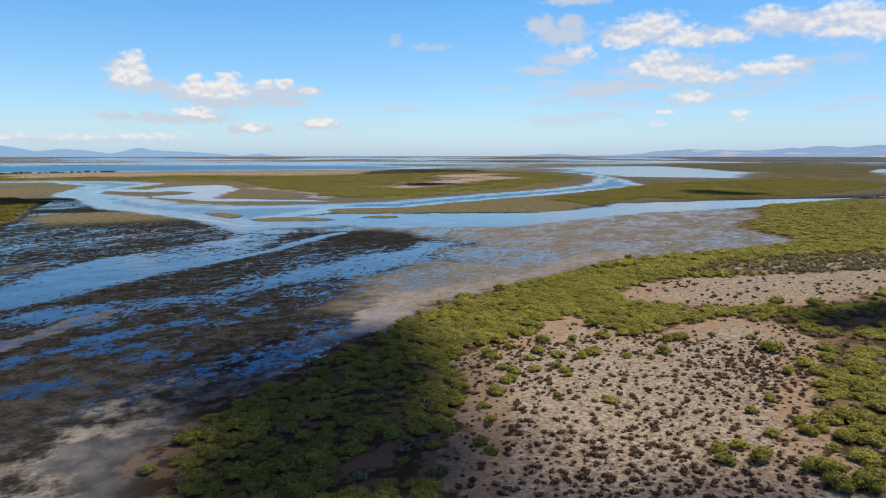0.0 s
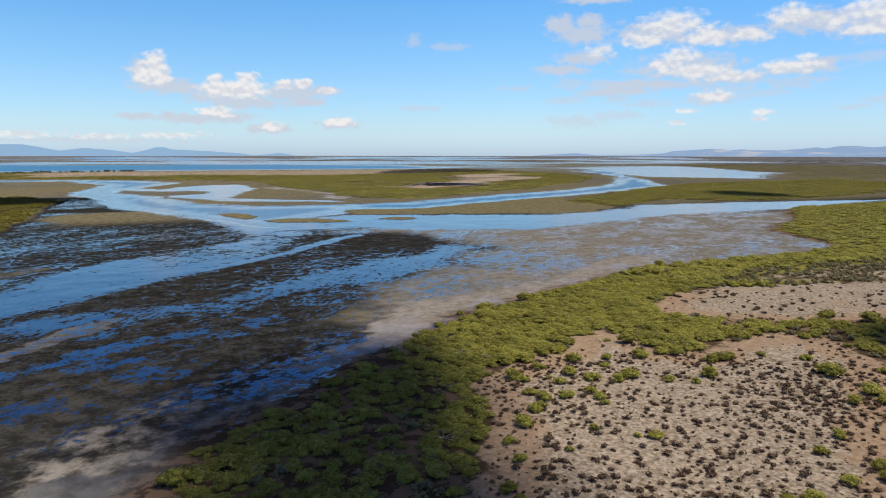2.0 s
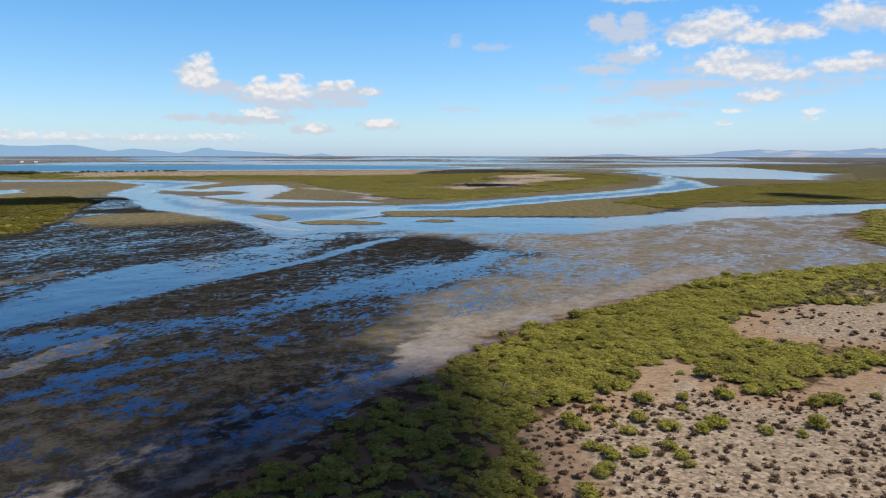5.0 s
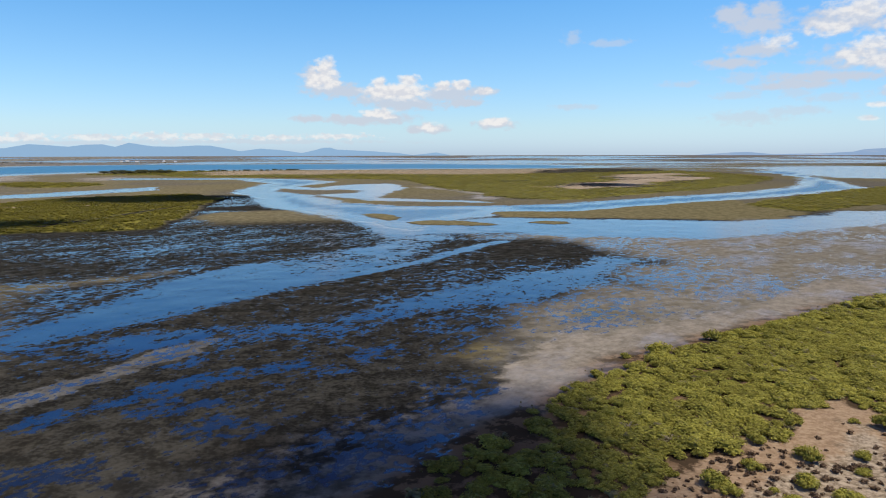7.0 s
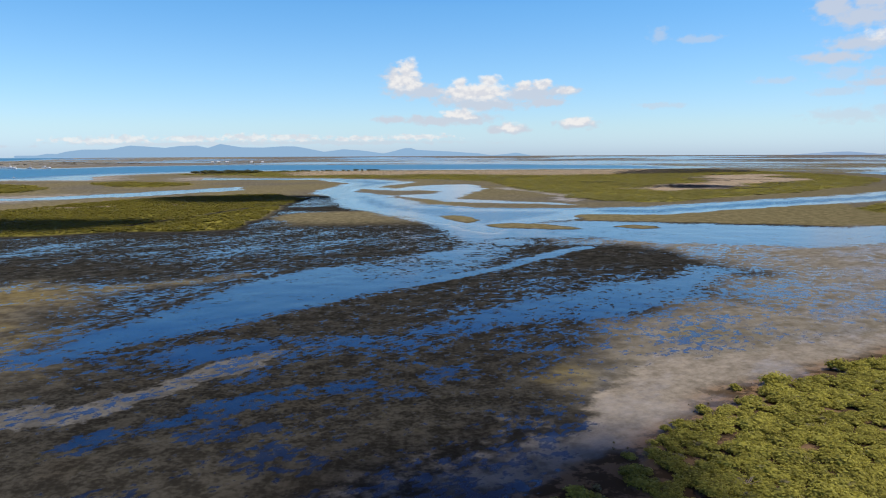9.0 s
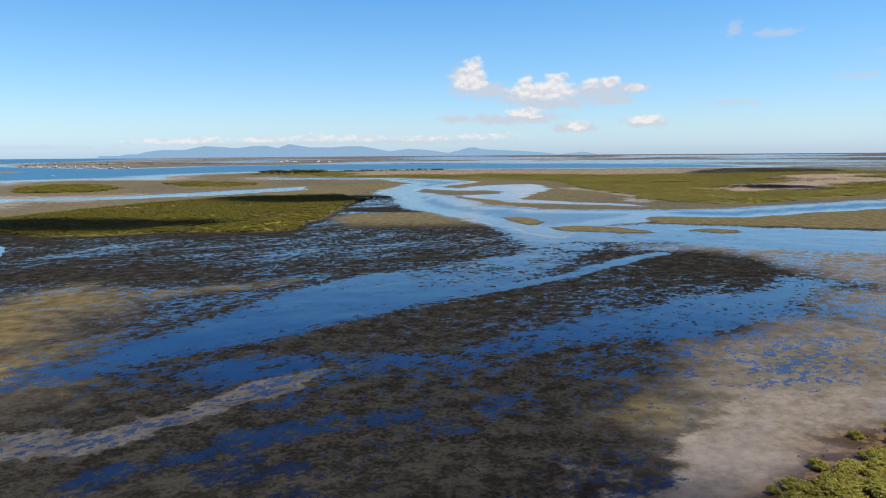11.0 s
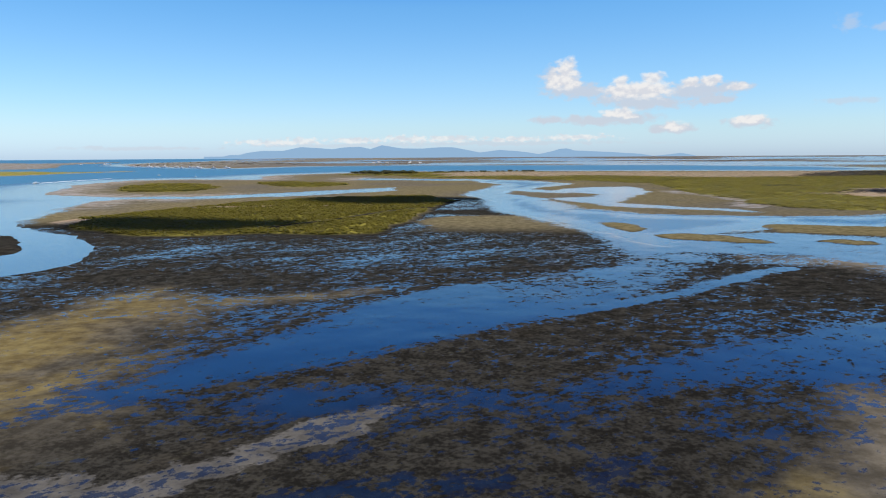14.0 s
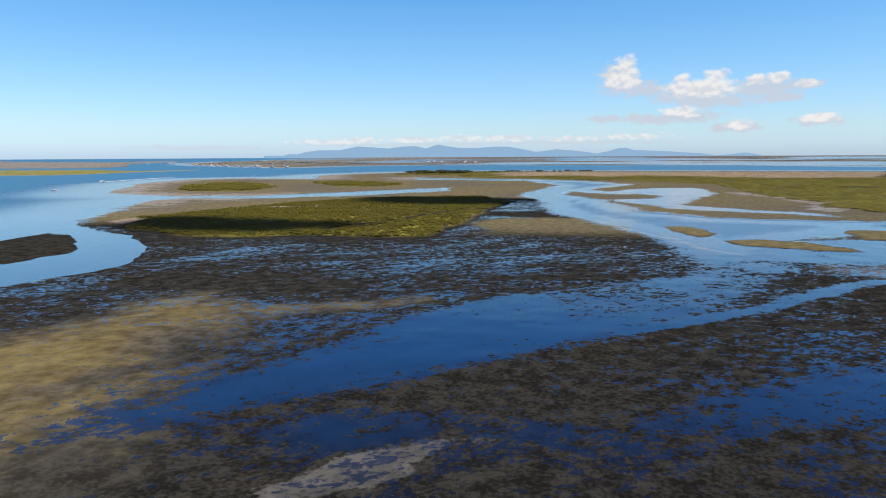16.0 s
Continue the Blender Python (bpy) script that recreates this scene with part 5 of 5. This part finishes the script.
def build_trees():
    rng = random.Random(9)
    kinds = []
    for i in range(4):
        root = new("coastal_tree")
        bm = bmesh.new()
        bmesh.ops.create_cone(bm, segments=8, radius1=0.28, radius2=0.13, depth=3.0, matrix=pose(0, 0, 1.3))
        for k in range(4):
            a = 90 * k + rng.uniform(-25, 25)
            bmesh.ops.create_cone(bm, segments=6, radius1=0.12, radius2=0.05, depth=2.4, matrix=pose(0, 0, 2.4, 0, 0, a) @ pose(0, 0, 0, 0, 42, 0) @ pose(0, 0, 1.1))
        part("trunk", bm, BARK, root, "forked grey trunk")
        co, tri = shrub(700 + i, 9, 1, 170, 0.16, 1.0, 0.15)
        array_part("crown", (co * (3.6, 3.6, 3.6) + (0, 0, 0.9), tri), TREE_LEAF, root)
        tagged(root, "dark bushy coastal tree on the island's low ridge", "tree", "trees on the island ridge")
        kinds.append(root)
    spots = []
    for k in range(30):
        u = k / 29
        spots.append((-312 + 90 * u + rng.uniform(-5, 5), 1132 + 18 * u + rng.uniform(-12, 12), rng.uniform(0.7, 1.3)))
    for k in range(26):
        u = k / 25
        spots.append((-215 + 175 * u + rng.uniform(-6, 6), 1215 + 55 * u + rng.uniform(-8, 8), rng.uniform(0.4, 0.8)))
    z = fields(np.array([p[0] for p in spots]), np.array([p[1] for p in spots]))["z"]
    for i, ((x, y, k), h) in enumerate(zip(spots, z)):
        m = pose(x, y, h, 0, 0, rng.uniform(0, 360))
        ob = kinds[i] if i < 4 else copy_thing(kinds[i % 4], m)
        ob.matrix_basis = m @ Matrix.Diagonal((k * rng.uniform(1.5, 3.2), k * 1.3, k * 0.85, 1))


build_trees()
HULL = plain_material("white_hull", (0.74, 0.75, 0.76), (0.82, 0.82, 0.82), 2.0, 0.3, 0.0)
GLASS_DARK = plain_material("dark_window", (0.02, 0.03, 0.04), (0.04, 0.05, 0.06), 2.0, 0.1, 0.0)
METAL = plain_material("mast_metal", (0.55, 0.56, 0.58), (0.65, 0.66, 0.68), 5.0, 0.4, 0.0)
FOAM = plain_material("white_foam", (0.55, 0.62, 0.68), (0.85, 0.87, 0.88), 0.4, 0.9, 0.4)
ROOF = plain_material("pale_roof", (0.42, 0.42, 0.44), (0.58, 0.58, 0.60), 1.0, 0.6, 0.1)
WALL = plain_material("pale_wall", (0.60, 0.58, 0.54), (0.75, 0.73, 0.70), 1.0, 0.8, 0.1)


def loft(sections):
    """A closed hull from rings of points along x."""
    bm = bmesh.new()
    rings = [[bm.verts.new(p) for p in ring] for ring in sections]
    for a, b in zip(rings[:-1], rings[1:]):
        for i in range(len(a)):
            j = (i + 1) % len(a)
            bm.faces.new((a[i], a[j], b[j], b[i]))
    bm.faces.new(rings[0][::-1])
    bm.faces.new(rings[-1])
    bmesh.ops.recalc_face_normals(bm, faces=bm.faces)
    return bm


def box(x0, x1, y, z0, z1, rake=0.0):
    return loft([[(x0 + rake * k, -y, z0), (x0 + rake * k, y, z0), (x0 + rake * k, y * 0.85, z1), (x0 + rake * k, -y * 0.85, z1)] if k == 0 else
                 [(x1, -y, z0), (x1, y, z0), (x1 - rake, y * 0.8, z1), (x1 - rake, -y * 0.8, z1)] for k in (0, 1)])


def boat_kind(length, mast):
    root = new("moored_boat")
    h, w = length / 2, length * 0.15
    rings = []
    for x, k, sheer in ((-h, 0.82, 0.0), (-h * 0.4, 1.0, 0.0), (h * 0.2, 0.95, 0.05), (h * 0.7, 0.55, 0.2), (h, 0.06, 0.4)):
        rings.append([(x, -w * k, 1.0 + sheer), (x, -w * k * 0.8, 0.15), (x * 0.97, 0, -0.25), (x, w * k * 0.8, 0.15), (x, w * k, 1.0 + sheer)])
    part("hull", loft(rings), HULL, root)
    cabin = part("cabin", box(-h * 0.35, h * 0.3, w * 0.75, 0.98, 2.1, 0.6), HULL, root)
    part("window", box(-h * 0.32, h * 0.262, w * 0.76, 1.4, 1.8, 0.25), GLASS_DARK, cabin, "dark cabin window")
    if mast:
        bm = bmesh.new()
        bmesh.ops.create_cone(bm, segments=8, radius1=0.12, radius2=0.07, depth=mast, matrix=pose(0, 0, 2.0 + mast / 2))
        part("mast", bm, METAL, root, "slim metal mast")
    return tagged(root, "white moored boat with a small cabin on blue water", "boat", "boats moored in the bay")


BOATS = [(-1259, 1939), (-1094, 1834), (-1066, 1850), (-985, 1742), (-959, 1752), (-888, 1661), (-856, 1671), (-806, 1656),
         (-1794, 2398), (-1987, 2731), (-1659, 2345), (-1773, 2518), (-1150, 1880), (-626, 1075), (-518, 996), (-474, 580)]


def build_boats():
    rng = random.Random(3)
    kinds = [boat_kind(9.5, 8.0), boat_kind(11.0, 0.0), boat_kind(8.5, 6.0)]
    more = [(-1259 + 453 * u + rng.uniform(-25, 25), 1950 - 290 * u + rng.uniform(-30, 60)) for u in (0.05, 0.13, 0.2, 0.33, 0.41, 0.5, 0.62, 0.7, 0.86)]
    more += [(-1700 - 60 * i, 2440 + 70 * i) for i in range(4)]
    for i, (x, y) in enumerate(BOATS + more):
        k = 1.7 if y > 1500 else (0.55 if y < 1200 else 0.9)
        m = pose(x, y, 0.0, 0, 0, rng.uniform(-40, 40))
        ob = kinds[i] if i < 3 else copy_thing(kinds[i % 3], m)
        ob.matrix_basis = m @ Matrix.Diagonal((k, k, k, 1))
    # a launch under way, with its wake
    x, y, turn = -585, 765, -82
    m = pose(x, y, 0.05, 0, 0, turn)
    launch = copy_thing(kinds[1], m)
    launch.name = "motor_launch"
    launch.matrix_basis = m @ Matrix.Diagonal((0.85, 0.85, 0.85, 1))
    tagged(launch, "small white motor launch trailing a foamy wake", "boat")
    for key in ("group",):
        if key in launch:
            del launch[key]
    verts, faces = [], []
    way = Vector((-0.145, 0.99, 0))
    side = Vector((0.99, 0.145, 0))
    for i in range(41):
        u = i / 40
        c = Vector((x, y, 0.0)) + way * (5 + 165 * u)
        w = 1.2 + 3.2 * u ** 0.7 + 0.6 * math.sin(i * 1.7) * u
        fade = 1 - 0.75 * u
        for k, z in ((-1, 0.02), (-0.5, 0.22 * fade), (0.5, 0.22 * fade), (1, 0.02)):
            verts.append(tuple(c + side * (w * k * (0.45 + 0.55 * fade)) + Vector((0, 0, z))))
    faces = [(i * 4 + k, i * 4 + k + 1, i * 4 + k + 5, i * 4 + k + 4) for i in range(40) for k in range(3)]
    tagged(mesh_object("boat_wake", verts, faces, FOAM), "white foam trailing behind a motor launch", "wake", kind="stuff")


build_boats()


def build_houses():
    for i, (x, y, w, turn) in enumerate(((-707, 2617, 10, 10), (-735, 2793, 13, 40), (-650, 2600, 11, 5), (-593, 2745, 9, 70), (-513, 2560, 9, 20), (-560, 2590, 8, 30))):
        root = new("shore_house")
        d, h = w * 0.6, 2.6
        part("wall", loft([[(-w / 2, -d / 2, -0.5), (-w / 2, d / 2, -0.5), (-w / 2, d / 2, h), (-w / 2, -d / 2, h)],
                           [(w / 2, -d / 2, -0.5), (w / 2, d / 2, -0.5), (w / 2, d / 2, h), (w / 2, -d / 2, h)]]), WALL, root)
        part("roof", loft([[(-w / 2 - 0.5, -d / 2 - 0.5, h), (-w / 2 - 0.5, d / 2 + 0.5, h), (-w / 2 - 0.5, 0, h + 2.0)],
                           [(w / 2 + 0.5, -d / 2 - 0.5, h), (w / 2 + 0.5, d / 2 + 0.5, h), (w / 2 + 0.5, 0, h + 2.0)]]), ROOF, root)
        z = float(fields(np.array([float(x)]), np.array([float(y)]))["z"][0])
        root.matrix_basis = pose(x, y, z, 0, 0, turn)
        tagged(root, "low pale house with a gabled roof on the far shore", "house", "houses on the far shore")


build_houses()
